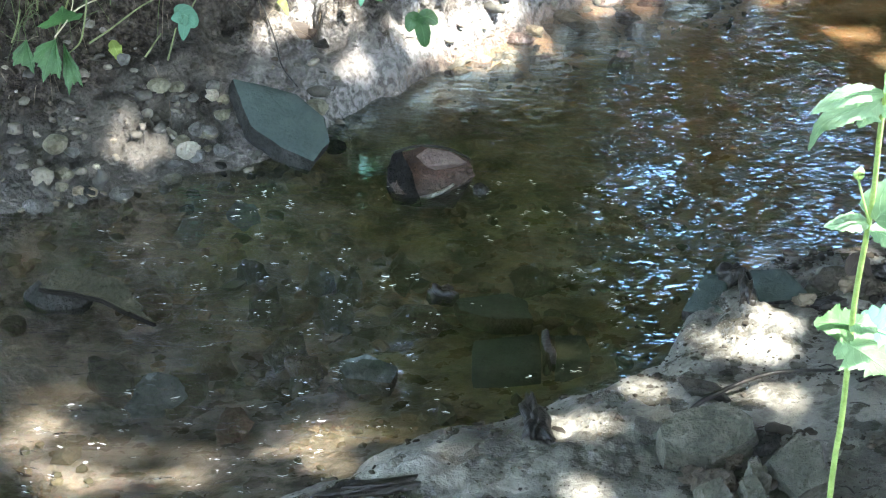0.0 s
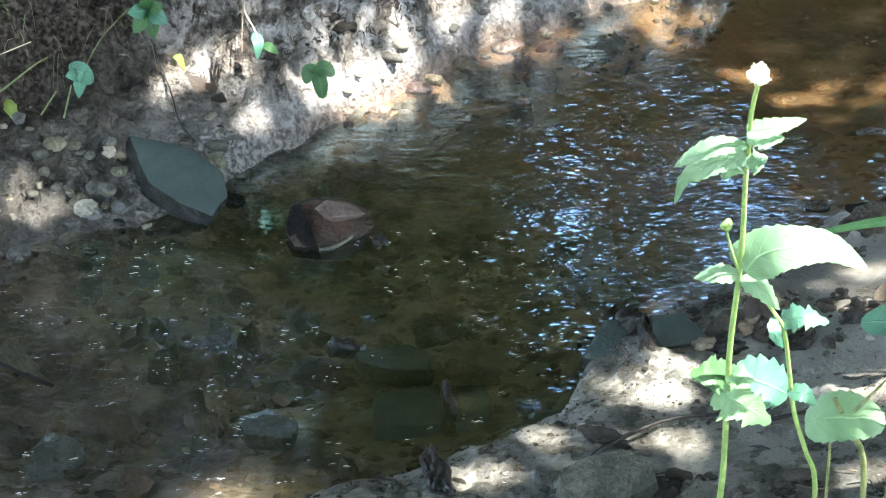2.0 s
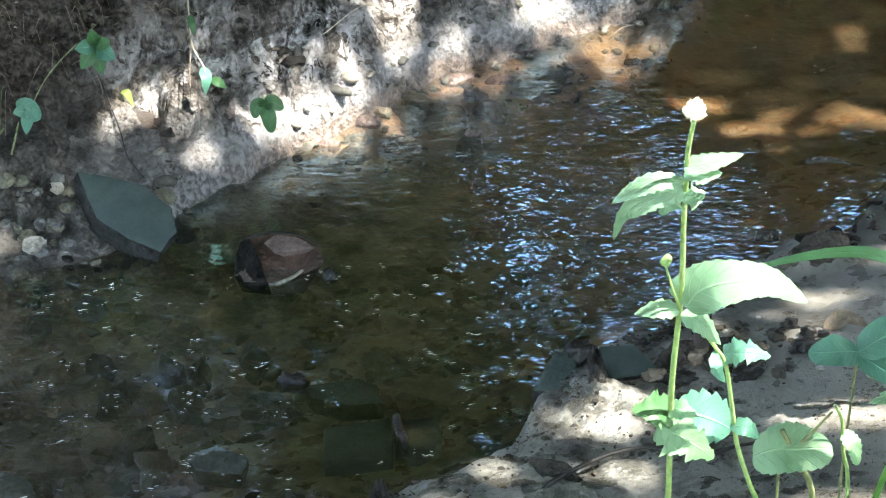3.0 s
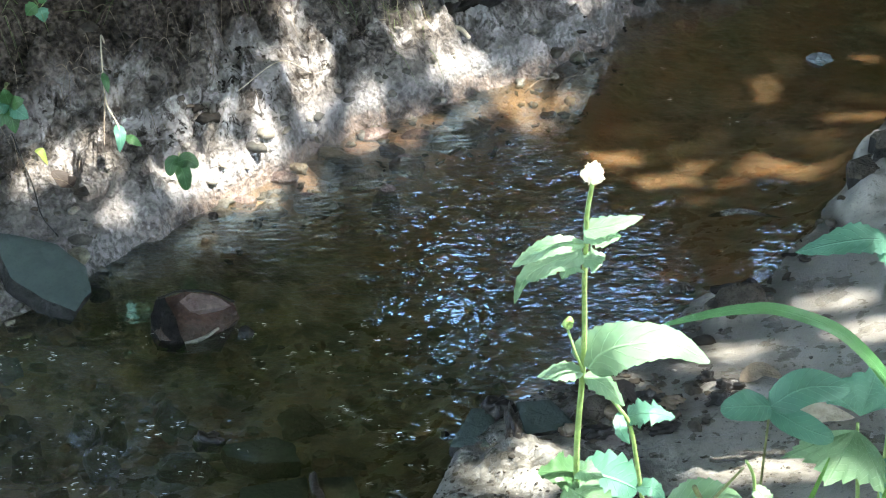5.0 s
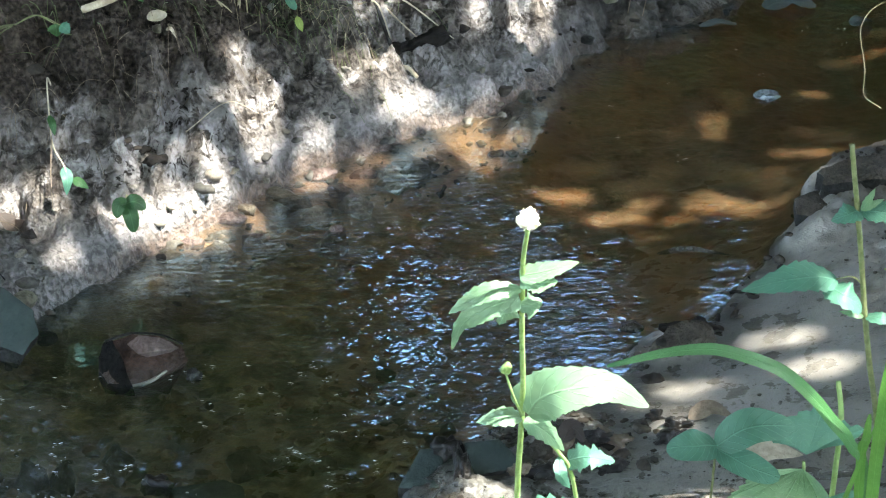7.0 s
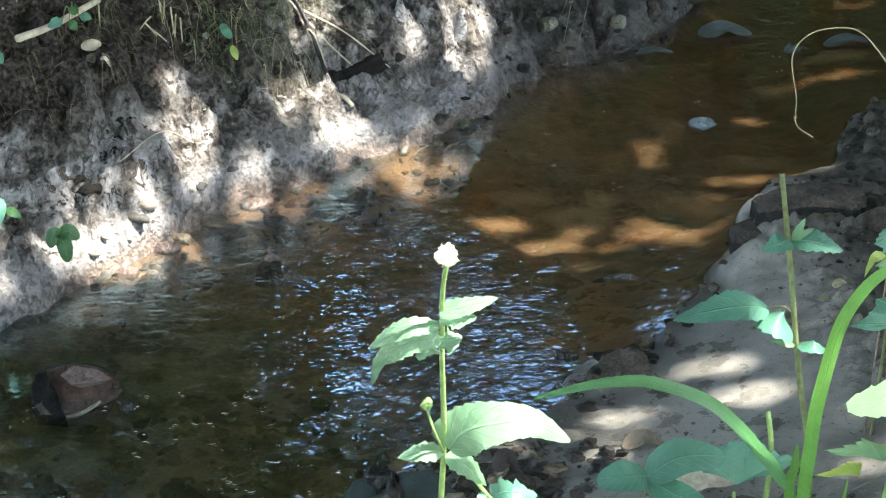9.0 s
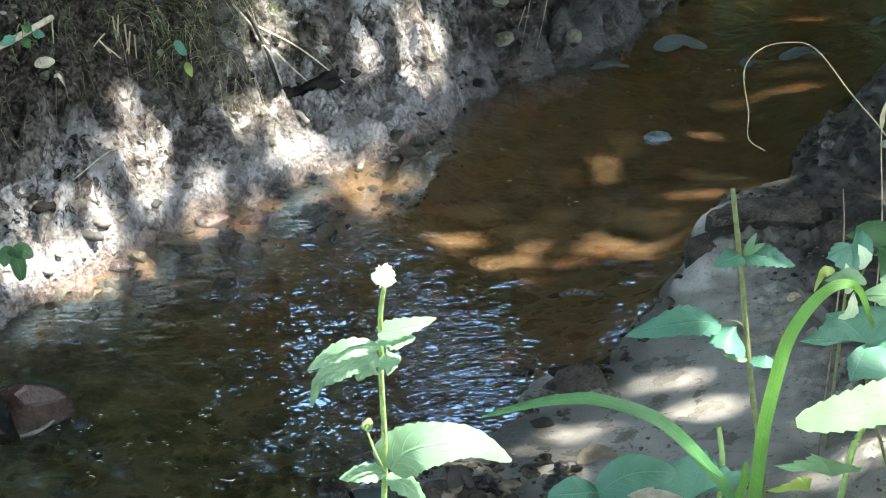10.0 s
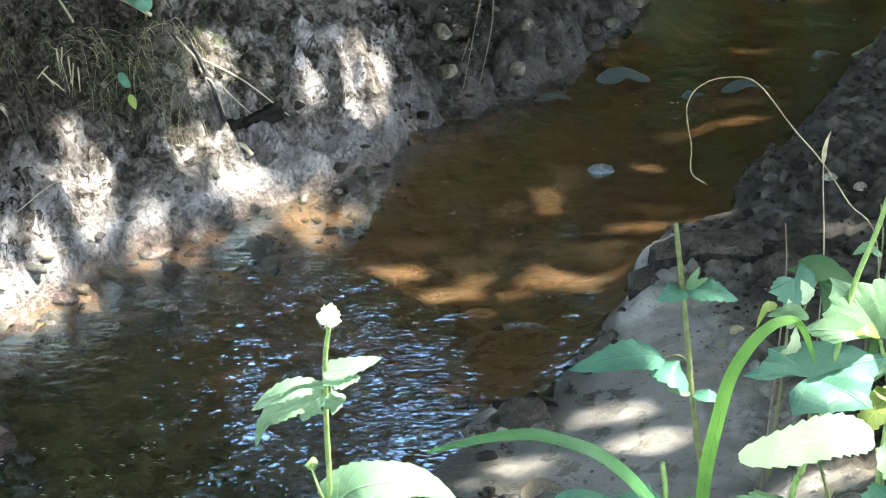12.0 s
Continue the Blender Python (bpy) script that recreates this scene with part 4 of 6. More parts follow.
def scatter(name, material, places, sizes, seed, label, category, sink=.25, level=1):
    """Countless small stones or crumbs as one mesh."""
    r = np.random.RandomState(seed)
    ball = bmesh.new()
    bmesh.ops.create_icosphere(ball, subdivisions=level, radius=1)
    ball.verts.ensure_lookup_table()
    bv = np.array([v.co[:] for v in ball.verts]) * (1, 1, .8)
    bf = np.array([[v.index for v in f.verts] for f in ball.faces])
    ball.free()
    vs, fs = [], []
    for k, ((x, y), s) in enumerate(zip(places, sizes)):
        shape = bv * (1 + (.8 if level == 1 else .35) * (r.rand(len(bv), 1) - .5) + (.5 * np.sign(bv @ r.randn(3, 1)) * (bv @ r.randn(3, 1)) if level > 1 else 0)) * (s / 2) * np.array([1, .6 + .4 * r.rand(), .45 + .4 * r.rand()])
        a = r.uniform(0, 6.28)
        shape = shape @ np.array([[math.cos(a), math.sin(a), 0], [-math.sin(a), math.cos(a), 0], [0, 0, 1]])
        vs.append(shape + (x, y, ground_at(x, y) + s * sink * .5))
        fs.append(bf + k * len(bv))
    ob = sheet(name, material, np.concatenate(vs).tolist(), np.concatenate(fs).tolist(), level > 1)
    return tagged(ob, label, category, kind="stuff")


def gravel_material(name, tones, rough=.5):
    n = Nodes(name)
    base = n.mix(n.span(n.island(), .0, .5), tones[0], tones[1])
    base = n.mix(n.span(n.island(), .5, 1), base, tones[2])
    base = n.mix(n.span(n.noise(260, 3), .45, .7, 0, .5), base, tuple(c * .5 for c in tones[0]))
    return n.done(n.shader("Principled", Base_Color=base, Roughness=rough, Specular_IOR_Level=.2, Normal=n.bump(n.noise(300, 3), .4, .002)))


GRAVEL = gravel_material("mixed_gravel", ((.055, .052, .046), (.12, .11, .09), (.22, .19, .15)), .7)
BEDGRAVEL = gravel_material("stream_gravel", ((.11, .108, .078), (.19, .165, .115), (.26, .20, .14)), .5)
SHARD = gravel_material("broken_stone", ((.012, .0105, .0085), (.032, .027, .021), (.078, .066, .051)), .7)
CRUMB = gravel_material("clay_crumbs", ((.06, .054, .046), (.14, .13, .115), (.23, .215, .195)), .9)
rs = np.random.RandomState(11)


def cast(n, box, sd, keep):
    p = np.stack([rs.uniform(box[0], box[1], n), rs.uniform(box[2], box[3], n)], 1)
    p = p[keep(p[:, 0], p[:, 1])]
    return p, np.exp(rs.normal(math.log(sd), .45, len(p)))


p, s = cast(900, (-.62, -.12, 2.55, 3.02), .009, lambda x, y: (bank_side(x, y)[0] > -.04) & (bank_side(x, y)[0] < .16) & (fbm(x, y, 7, 2) > -.25))
scatter("shore_gravel", GRAVEL, p[::2], s[::2], 1, "small mixed gravel on the low grey shore", "gravel", level=2)
p, s = cast(1100, (-.7, .35, 2.05, 2.85), .014, lambda x, y: (height(x, y) < -.012) & (fbm(x, y, 5, 2) > -.15))
scatter("stream_gravel", BEDGRAVEL, p, np.clip(s, .006, .035), 2, "dark gravel on the bed of the riffle", "gravel")
p, s = cast(700, (.0, .62, 3.0, 3.6), .009, lambda x, y: (bank_side(x, y)[0] > -.10) & (bank_side(x, y)[0] < .03))
scatter("bank_gravel", GRAVEL, p, np.clip(s, .004, .026), 3, "wet gravel where the far bank meets the stream", "gravel", level=2)
p, s = cast(420, (.55, 1.25, 3.55, 4.3), .010, lambda x, y: (bank_side(x, y)[0] > -.03) & (bank_side(x, y)[0] < .35))
scatter("bank_gravel", SHARD, p, np.clip(s, .004, .026), 4, "stones and lumps in the dark upstream bank", "gravel", level=2)
p, s = cast(3200, (.92, 1.7, 2.95, 4.3), .006, lambda x, y: bank_side(x, y)[1] > .0)
scatter("mud_crumbs", SHARD, p, np.clip(s, .003, .034), 5, "crumbs of clay and gravel on the upstream mud", "clay")
p, s = cast(2600, (-.1, 1.1, 1.9, 3.1), .0035, lambda x, y: (bank_side(x, y)[1] > .01) & (fbm(x + 20, y, 6, 3) > .12))
scatter("mud_crumbs", CRUMB, p, np.clip(s, .002, .013), 6, "loose crumbs of clay scattered on the mud flat", "clay")
p, s = cast(2600, (-.65, .85, 2.85, 4.1), .008, lambda x, y: (bank_side(x, y)[0] > .05) & (bank_side(x, y)[0] < .5) & (fbm(x, y + 4, 8, 3) > -.1))
scatter("bank_crumbs", CRUMB, p, np.clip(s, .003, .024), 7, "crumbling lumps of clay on the cut bank", "clay", -.1)
EARTH = gravel_material("dark_earth", ((.014, .012, .010), (.035, .029, .023), (.075, .062, .05)), .95)
p, s = cast(5200, (-.65, .85, 2.85, 4.1), .009, lambda x, y: (bank_side(x, y)[0] > .07) & (bank_side(x, y)[0] < .5) & (fbm(x + 1, y + 7, 6, 4, .6) > .02))
scatter("earth_crumbs", EARTH, p, np.clip(s, .003, .026), 14, "dark crumbs of earth clinging to the cut bank", "earth", .1)
p, s = cast(110, (.22, .46, 2.03, 2.2), .009, lambda x, y: fbm(x, y, 9, 2) > -.2)
scatter("stone_shards", SHARD, p, np.clip(s, .003, .016), 8, "broken stone and clay fragments between the rocks", "rubble", level=2)
p, s = cast(70, (.36, .56, 2.42, 2.62), .008, lambda x, y: bank_side(x, y)[1] > -.02)
scatter("stone_shards", SHARD, p, np.clip(s, .003, .016), 9, "dark wet fragments along the edge of the mud", "rubble", level=2)
p, s = cast(160, (-.12, .30, 2.05, 2.35), .006, lambda x, y: (bank_side(x, y)[1] > -.01) & (bank_side(x, y)[1] < .10))
scatter("stone_shards", SHARD, p, np.clip(s, .002, .010), 10, "small dark grit along the near shore", "rubble", level=2)
p, s = cast(4200, (-.15, .62, 1.98, 2.62), .0024, lambda x, y: (bank_side(x, y)[1] > .0) & (fbm(x + 8, y, 9, 3) > .05))
scatter("mud_grit", SHARD, p, np.clip(s, .0015, .009), 15, "fine dark grit and crumbs on the wet mud", "grit")
p, s = cast(240, (.56, .90, 2.68, 3.15), .010, lambda x, y: (bank_side(x, y)[1] > -.02) & (bank_side(x, y)[1] < .05))
scatter("stone_shards", SHARD, p, np.clip(s, .004, .024), 12, "dark clay fragments along the shore of the mud flat", "rubble", level=2)

# ---- plants ----
SHAPES = {"ovate": (.72, .75), "round": (.82, .38), "lance": (.6, 1.0), "blade": (.5, .35), "broad": (.5, .6)}


def leaf_mesh(bm, pts, width, up=(0, -.6, .8), shape="ovate", teeth=7, deep=.28, fold=.18, n=14, lobes=0):
    """A leaf along its rib, folded at the rib, with a toothed edge."""
    uvl = bm.loops.layers.uv.verify()
    n = max(n, 5 * teeth, 12 * lobes)
    rib = curve(pts, max(2, n // max(1, len(pts) - 1)))
    p, q = SHAPES[shape]
    up = Vector(up)
    grid, m = [], len(rib) - 1
    for k, c in enumerate(rib):
        s = k / m
        ahead = (rib[min(k + 1, m)] - rib[max(k - 1, 0)]).normalized()
        side = ahead.cross(up).normalized()
        nor = side.cross(ahead)
        w = width / 2 * max(.02, math.sin(math.pi * min(.995, max(.004, s)) ** p) ** q)
        if teeth:
            saw = (s * teeth) % 1
            w *= 1 + deep * (.5 - saw)
        if lobes:
            w *= 1 + .55 * (.62 - (s * lobes + .25) % 1)
        row = []
        for a in (-1, -.55, 0, .55, 1):
            lift = fold * abs(a) * w * (1 - .6 * abs(a)) + .08 * w * math.sin(9 * s + 3 * a)
            row.append((bm.verts.new(c + side * a * w + nor * lift), s, a / 2 + .5))
        grid.append(row)
    for a, b in zip(grid, grid[1:]):
        for j in range(4):
            quad = (a[j], b[j], b[j + 1], a[j + 1])
            f = bm.faces.new([v for v, *_ in quad])
            for loop, (_, u, v) in zip(f.loops, quad):
                loop[uvl].uv = (u, v)
    return bm


def add_leaf(parent, material, pts, width, name="leaf", label="", **kw):
    return part(name, leaf_mesh(bmesh.new(), pts, width, **kw), material, parent, label)


def add_stem(parent, material, pts, r0, r1=None, name="stem", label=""):
    return part(name, tube(bmesh.new(), curve(pts, 5), r0, r1 or r0 * .6, 7), material, parent, label)


def lobed(parent, material, base, tips, width, label="", up=(0, -.65, .75), teeth=5, deep=.2):
    """One broad leaf whose lobes spring from the end of its stalk, scalloped along the rim."""
    b, dirs = Vector(base), [Vector(t) - Vector(base) for t in tips]
    size = sum(d.length for d in dirs) / len(dirs)
    up = Vector(up).normalized()
    first, last = dirs[0] + (dirs[0] - dirs[1]) * .45, dirs[-1] + (dirs[-1] - dirs[-2]) * .45
    first, last = first.normalized() * dirs[0].length * .62, last.normalized() * dirs[-1].length * .62
    fans = [(first, dirs[0], .5, 1.0)] + [(p, q, .0, 1.0) for p, q in zip(dirs, dirs[1:])] + [(dirs[-1], last, .0, .5)]
    bm = bmesh.new()
    uvl = bm.loops.layers.uv.verify()
    rows, steps = [], max(8, 4 * teeth)
    for p, q, lo, hi in fans:
        angle = p.angle(q, 0)
        for k in range(steps + (q is last)):
            f = k / steps
            turn = (p.normalized() * (1 - f) + q.normalized() * f).normalized()
            sinus = math.sin(math.pi * f) if lo == 0 and hi == 1 else 0
            r = p.length * (1 - f) + q.length * f
            r *= (1 - min(.26, .10 + .10 * angle) * sinus) * (1 + deep * .5 * (.5 - (f * teeth * .6) % 1)) + .03 * noise.noise(turn * 9 + b * 30)
            lobe = (f if f < .5 else f - 1) if lo == 0 and hi == 1 else (f - 1 if lo else f)
            ring = []
            for m in (.0, .3, .6, .85, 1.0):
                drop = up * size * (.16 * math.sin(2.4 * m) - .10 * m * m + .05 * m * abs(lobe) * 2)
                ring.append((bm.verts.new(b + turn * r * m + drop), m, .5 + lobe * .9))
            rows.append(ring)
    for a, c in zip(rows, rows[1:]):
        for j in range(4):
            quad = (a[j], a[j + 1], c[j + 1], c[j])
            face = bm.faces.new([v for v, *_ in quad])
            for loop, (_, u, v) in zip(face.loops, quad):
                loop[uvl].uv = (u, v)
    bmesh.ops.remove_doubles(bm, verts=bm.verts, dist=1e-6)
    return part("leaf", bm, material, parent, label)


def down(x, y, z=None):
    return (x, y, ground_at(x, y) - .01)


# the lit herb close to the camera
base = (.262, 1.46, ground_at(.262, 1.46))
herb = thing("flowering_herb", base, "tall green herb with toothed leaves and a pale seed head", "plant")
add_stem(herb, STEM, [base, (.254, 1.41, .50), (.250, 1.372, .594), (.245, 1.340, .661), (.240, 1.310, .722), (.238, 1.281, .784), (.236, 1.263, .821), (.232, 1.240, .868), (.230, 1.223, .903), (.229, 1.215, .920), (.230, 1.204, .943)], .0022, .0012)
bm = rock_mesh((.0105, .010, .0115), 3, 3, .45, 3)
r = random.Random(4)
for _ in range(34):
    d = Vector((r.gauss(0, 1), r.gauss(0, 1), r.gauss(0, .8))).normalized()
    tube(bm, [d * .0042, d * r.uniform(.0055, .0072)], .0005, .0002, 4)
bm.transform(Matrix.Translation((.2295, 1.202, .948)))
part("seed_head", bm, SEED, herb, "cream bristly seed head")
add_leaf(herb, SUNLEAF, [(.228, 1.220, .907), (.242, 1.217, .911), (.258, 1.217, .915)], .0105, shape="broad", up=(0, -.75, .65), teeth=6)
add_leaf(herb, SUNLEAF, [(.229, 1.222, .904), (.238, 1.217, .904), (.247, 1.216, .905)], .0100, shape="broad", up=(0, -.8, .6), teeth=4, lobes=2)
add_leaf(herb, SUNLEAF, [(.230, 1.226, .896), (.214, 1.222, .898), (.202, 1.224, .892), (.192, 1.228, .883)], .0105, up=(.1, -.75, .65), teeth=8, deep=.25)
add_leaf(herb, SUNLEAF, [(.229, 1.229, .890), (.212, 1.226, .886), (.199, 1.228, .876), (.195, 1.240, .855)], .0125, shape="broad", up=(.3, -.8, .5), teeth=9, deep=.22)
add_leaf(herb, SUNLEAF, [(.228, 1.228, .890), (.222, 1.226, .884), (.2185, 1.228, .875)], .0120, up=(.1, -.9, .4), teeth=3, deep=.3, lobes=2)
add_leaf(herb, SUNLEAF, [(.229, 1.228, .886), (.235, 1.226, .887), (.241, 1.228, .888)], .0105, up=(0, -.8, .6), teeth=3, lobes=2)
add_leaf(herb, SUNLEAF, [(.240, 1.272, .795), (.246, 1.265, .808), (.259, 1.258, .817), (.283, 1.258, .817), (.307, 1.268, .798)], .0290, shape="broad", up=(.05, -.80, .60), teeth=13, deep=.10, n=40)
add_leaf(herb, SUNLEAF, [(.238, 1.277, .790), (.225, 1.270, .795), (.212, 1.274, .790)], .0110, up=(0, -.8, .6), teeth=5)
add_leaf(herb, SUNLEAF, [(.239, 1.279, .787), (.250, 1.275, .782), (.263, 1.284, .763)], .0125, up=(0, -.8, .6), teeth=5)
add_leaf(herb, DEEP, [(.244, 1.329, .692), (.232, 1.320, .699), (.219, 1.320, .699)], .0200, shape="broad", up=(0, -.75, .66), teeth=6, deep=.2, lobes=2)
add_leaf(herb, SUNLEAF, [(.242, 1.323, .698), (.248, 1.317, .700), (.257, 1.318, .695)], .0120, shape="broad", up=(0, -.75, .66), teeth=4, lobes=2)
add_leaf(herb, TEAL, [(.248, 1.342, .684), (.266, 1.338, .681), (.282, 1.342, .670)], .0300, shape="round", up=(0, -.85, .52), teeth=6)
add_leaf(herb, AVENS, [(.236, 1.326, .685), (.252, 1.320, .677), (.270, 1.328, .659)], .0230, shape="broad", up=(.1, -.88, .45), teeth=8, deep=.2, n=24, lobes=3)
bm = rock_mesh((.007, .006, .008), 9, 2, .2, 2)
bm.transform(Matrix.Translation((.226, 1.258, .832)))
part("bud", bm, STEM, herb, "small green bud")
add_stem(herb, STEM, [(.2375, 1.276, .792), (.231, 1.262, .812), (.226, 1.258, .829)], .0008, .0007, "bud_stalk")

base = down(.33, 1.50)
herb2 = thing("young_herb", base, "slender young herb with small toothed leaves", "plant")
add_stem(herb2, STEM, [base, (.318, 1.42, .50), (.309, 1.376, .585), (.299, 1.361, .617), (.286, 1.341, .659), (.279, 1.324, .693), (.270, 1.303, .737), (.263, 1.295, .753), (.252, 1.286, .772)], .0019, .0011)
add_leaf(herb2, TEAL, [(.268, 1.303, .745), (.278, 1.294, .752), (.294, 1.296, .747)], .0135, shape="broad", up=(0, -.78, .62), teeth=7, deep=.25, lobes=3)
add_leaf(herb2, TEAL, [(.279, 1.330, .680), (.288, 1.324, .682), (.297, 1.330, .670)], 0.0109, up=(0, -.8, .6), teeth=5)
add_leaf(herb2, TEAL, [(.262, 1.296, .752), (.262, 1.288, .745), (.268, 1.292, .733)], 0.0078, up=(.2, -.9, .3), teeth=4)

# low plants on the near bank
base = down(.415, 1.84)
ivy = thing("ground_plant", base, "low plant with a broad heart-shaped leaf", "plant")
add_stem(ivy, DARKSTEM, [base, (.405, 1.80, .30), (.40, 1.775, .375)], .0016, .0012)
add_leaf(ivy, AVENS, [(.378, 1.772, .372), (.395, 1.760, .386), (.418, 1.757, .388), (.440, 1.765, .381)], .042, up=(0, -.62, .78), shape="round", teeth=9, deep=.12, n=27)
dead = thing("dead_stalk", down(.44, 1.83), "bare broken brown-green stalk", "stalk")
add_stem(dead, DARKSTEM, [down(.44, 1.83), (.434, 1.795, .306), (.414, 1.771, .366), (.397, 1.756, .406)], .0030, .0022)
add_stem(dead, DARKSTEM, [(.402, 1.772, .366), (.418, 1.758, .398), (.434, 1.748, .427)], .0018, .001, "side_shoot")
base = down(.475, 1.86)
dry = thing("green_stalk", base, "thin green stalk with a small drooping leaf", "plant")
add_stem(dry, STEM, [base, (.468, 1.82, .30), (.452, 1.78, .37), (.445, 1.76, .41), (.436, 1.75, .432)], .0022, .0012)
add_leaf(dry, AVENS, [(.449, 1.77, .395), (.456, 1.762, .386), (.462, 1.766, .365)], .014, up=(.2, -.8, .5), shape="round")

base = down(.505, 2.02)
tri = thing("three_leaf_plant", base, "small plant with three smooth green leaflets", "plant")
add_stem(tri, DARKSTEM, [base, (.500, 1.985, .22), (.497, 1.955, .32), (.496, 1.943, .366)], .0014, .0011)
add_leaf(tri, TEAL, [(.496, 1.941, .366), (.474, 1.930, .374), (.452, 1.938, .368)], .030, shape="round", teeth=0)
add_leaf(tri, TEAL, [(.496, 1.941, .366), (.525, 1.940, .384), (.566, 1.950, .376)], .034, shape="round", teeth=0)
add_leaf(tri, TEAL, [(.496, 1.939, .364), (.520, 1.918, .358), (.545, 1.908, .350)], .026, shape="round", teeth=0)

base = down(.60, 2.0)
lobe = thing("lobed_leaf_plant", base, "leafy plant with lobed bright green leaves", "plant")
add_stem(lobe, STEM, [base, (.592, 1.985, .22), (.582, 1.965, .30), (.576, 1.95, .34)], .0024, .0016)
lobed(lobe, AVENS, (.574, 1.945, .336), [(.510, 1.930, .322), (.540, 1.905, .308), (.590, 1.900, .300)], (.030, .032, .03), up=(0, -.65, .75), teeth=6, deep=.25)
lobed(lobe, TEAL, (.580, 1.958, .342), [(.540, 1.968, .368), (.596, 1.972, .382), (.630, 1.955, .366)], (.034, .036, .034), up=(0, -.6, .8), teeth=6, deep=.2)
lobed(lobe, TEAL, (.585, 1.93, .31), [(.640, 1.915, .315), (.625, 1.89, .285), (.60, 1.88, .272)], (.03, .032, .03), up=(0, -.65, .75), teeth=6, deep=.2)
lobed(lobe, AVENS, (.60, 1.90, .28), [(.560, 1.87, .27), (.60, 1.855, .26), (.64, 1.87, .27)], (.03, .03, .03), up=(0, -.65, .75), teeth=6, deep=.2)

# grass blades
base = down(.575, 1.80)
grass = thing("grass_blade", base, "long arching blade of green grass", "grass")
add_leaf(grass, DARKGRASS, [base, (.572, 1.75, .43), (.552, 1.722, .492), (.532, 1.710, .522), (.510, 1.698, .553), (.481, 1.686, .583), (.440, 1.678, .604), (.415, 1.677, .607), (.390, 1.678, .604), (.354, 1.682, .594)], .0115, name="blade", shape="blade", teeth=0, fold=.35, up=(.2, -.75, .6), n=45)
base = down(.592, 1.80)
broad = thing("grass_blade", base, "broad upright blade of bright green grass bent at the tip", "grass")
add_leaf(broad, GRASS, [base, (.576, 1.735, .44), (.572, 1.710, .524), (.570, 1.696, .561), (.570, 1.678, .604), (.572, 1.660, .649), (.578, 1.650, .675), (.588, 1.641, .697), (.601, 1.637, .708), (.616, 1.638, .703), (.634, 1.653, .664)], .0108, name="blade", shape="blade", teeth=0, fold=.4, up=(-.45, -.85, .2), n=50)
add_leaf(broad, GRASS, [base, (.566, 1.74, .45), (.563, 1.72, .50), (.561, 1.708, .527)], .008, name="blade", shape="blade", teeth=0, up=(0, -.9, .2))
for (x0, y0), top, w in (((.545, 1.86), (.563, 1.70, .52), .006), ((.625, 1.83), (.60, 1.70, .50), .006), ((.48, 1.88), (.515, 1.80, .40), .007), ((.52, 1.85), (.60, 1.80, .42), .008)):
    b = down(x0, y0)
    blade = thing("grass_blade", b, "short blade of green grass", "grass", "short grass blades")
    mid = Vector(b).lerp(Vector(top), .55) + Vector((-.008, -.01, .02))
    add_leaf(blade, GRASS, [b, mid, top], w, name="blade", shape="blade", teeth=0, fold=.4, up=(.1, -.9, .3), n=16)

base = down(.755, 2.325)
stalk = thing("bare_stalk", base, "upright cut stalk with small toothed leaves", "plant")
add_stem(stalk, DARKSTEM, [base, (.743, 2.306, .166), (.729, 2.299, .237), (.718, 2.293, .300), (.707, 2.286, .374), (.696, 2.279, .440), (.687, 2.274, .494)], .0034, .0026)
add_leaf(stalk, TEAL, [(.702, 2.281, .419), (.728, 2.272, .420), (.755, 2.276, .407)], .026, up=(0, -.5, .85), teeth=7)
add_leaf(stalk, TEAL, [(.702, 2.281, .419), (.688, 2.270, .422), (.672, 2.274, .413)], .024, up=(0, -.5, .85), teeth=6)
add_leaf(stalk, AVENS, [(.703, 2.280, .420), (.708, 2.274, .434), (.713, 2.272, .447)], .008, up=(-.6, -.8, .1), teeth=4)
add_leaf(stalk, AVENS, [(.704, 2.280, .420), (.712, 2.272, .430), (.722, 2.270, .436)], .007, up=(-.3, -.8, .4), teeth=4)
add_leaf(stalk, TEAL, [(.719, 2.293, .296), (.734, 2.282, .298), (.752, 2.286, .290)], .014, up=(0, -.6, .8), teeth=5)
add_leaf(stalk, AVENS, [(.717, 2.292, .298), (.706, 2.286, .302), (.690, 2.288, .306)], .008, up=(0, -.6, .8), teeth=5)
add_stem(stalk, DARKSTEM, [(.712, 2.289, .335), (.700, 2.286, .345), (.684, 2.286, .343)], .001, .0008, "leaf_stalk")
add_leaf(stalk, TEAL, [(.686, 2.287, .342), (.645, 2.272, .354), (.588, 2.278, .339)], .036, up=(0, -.5, .86), teeth=8, deep=.2, n=26)
add_leaf(stalk, TEAL, [(.676, 2.288, .334), (.692, 2.270, .332), (.711, 2.280, .312)], .030, up=(.1, -.6, .8), shape="round", teeth=6)

base = down(.615, 2.02)
stub = thing("cut_stalk", base, "short cut green stalk", "stalk")
add_stem(stub, STEM, [base, (.614, 1.985, .30), (.612, 1.970, .369), (.607, 1.970, .407)], .0028, .0024)

# the leafy clump at the foot of the near bank
base = down(.83, 2.07)
clump = thing("leafy_clump", base, "clump of broad scalloped green leaves on thin stalks", "plant")
add_stem(clump, STEM, [base, (.824, 2.026, .322), (.820, 2.004, .428), (.812, 1.994, .470), (.802, 1.989, .504)], .0026, .0018)
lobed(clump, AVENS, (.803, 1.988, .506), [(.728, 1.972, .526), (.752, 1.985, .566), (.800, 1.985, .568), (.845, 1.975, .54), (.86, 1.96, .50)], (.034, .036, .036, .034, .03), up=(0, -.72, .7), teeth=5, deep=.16)
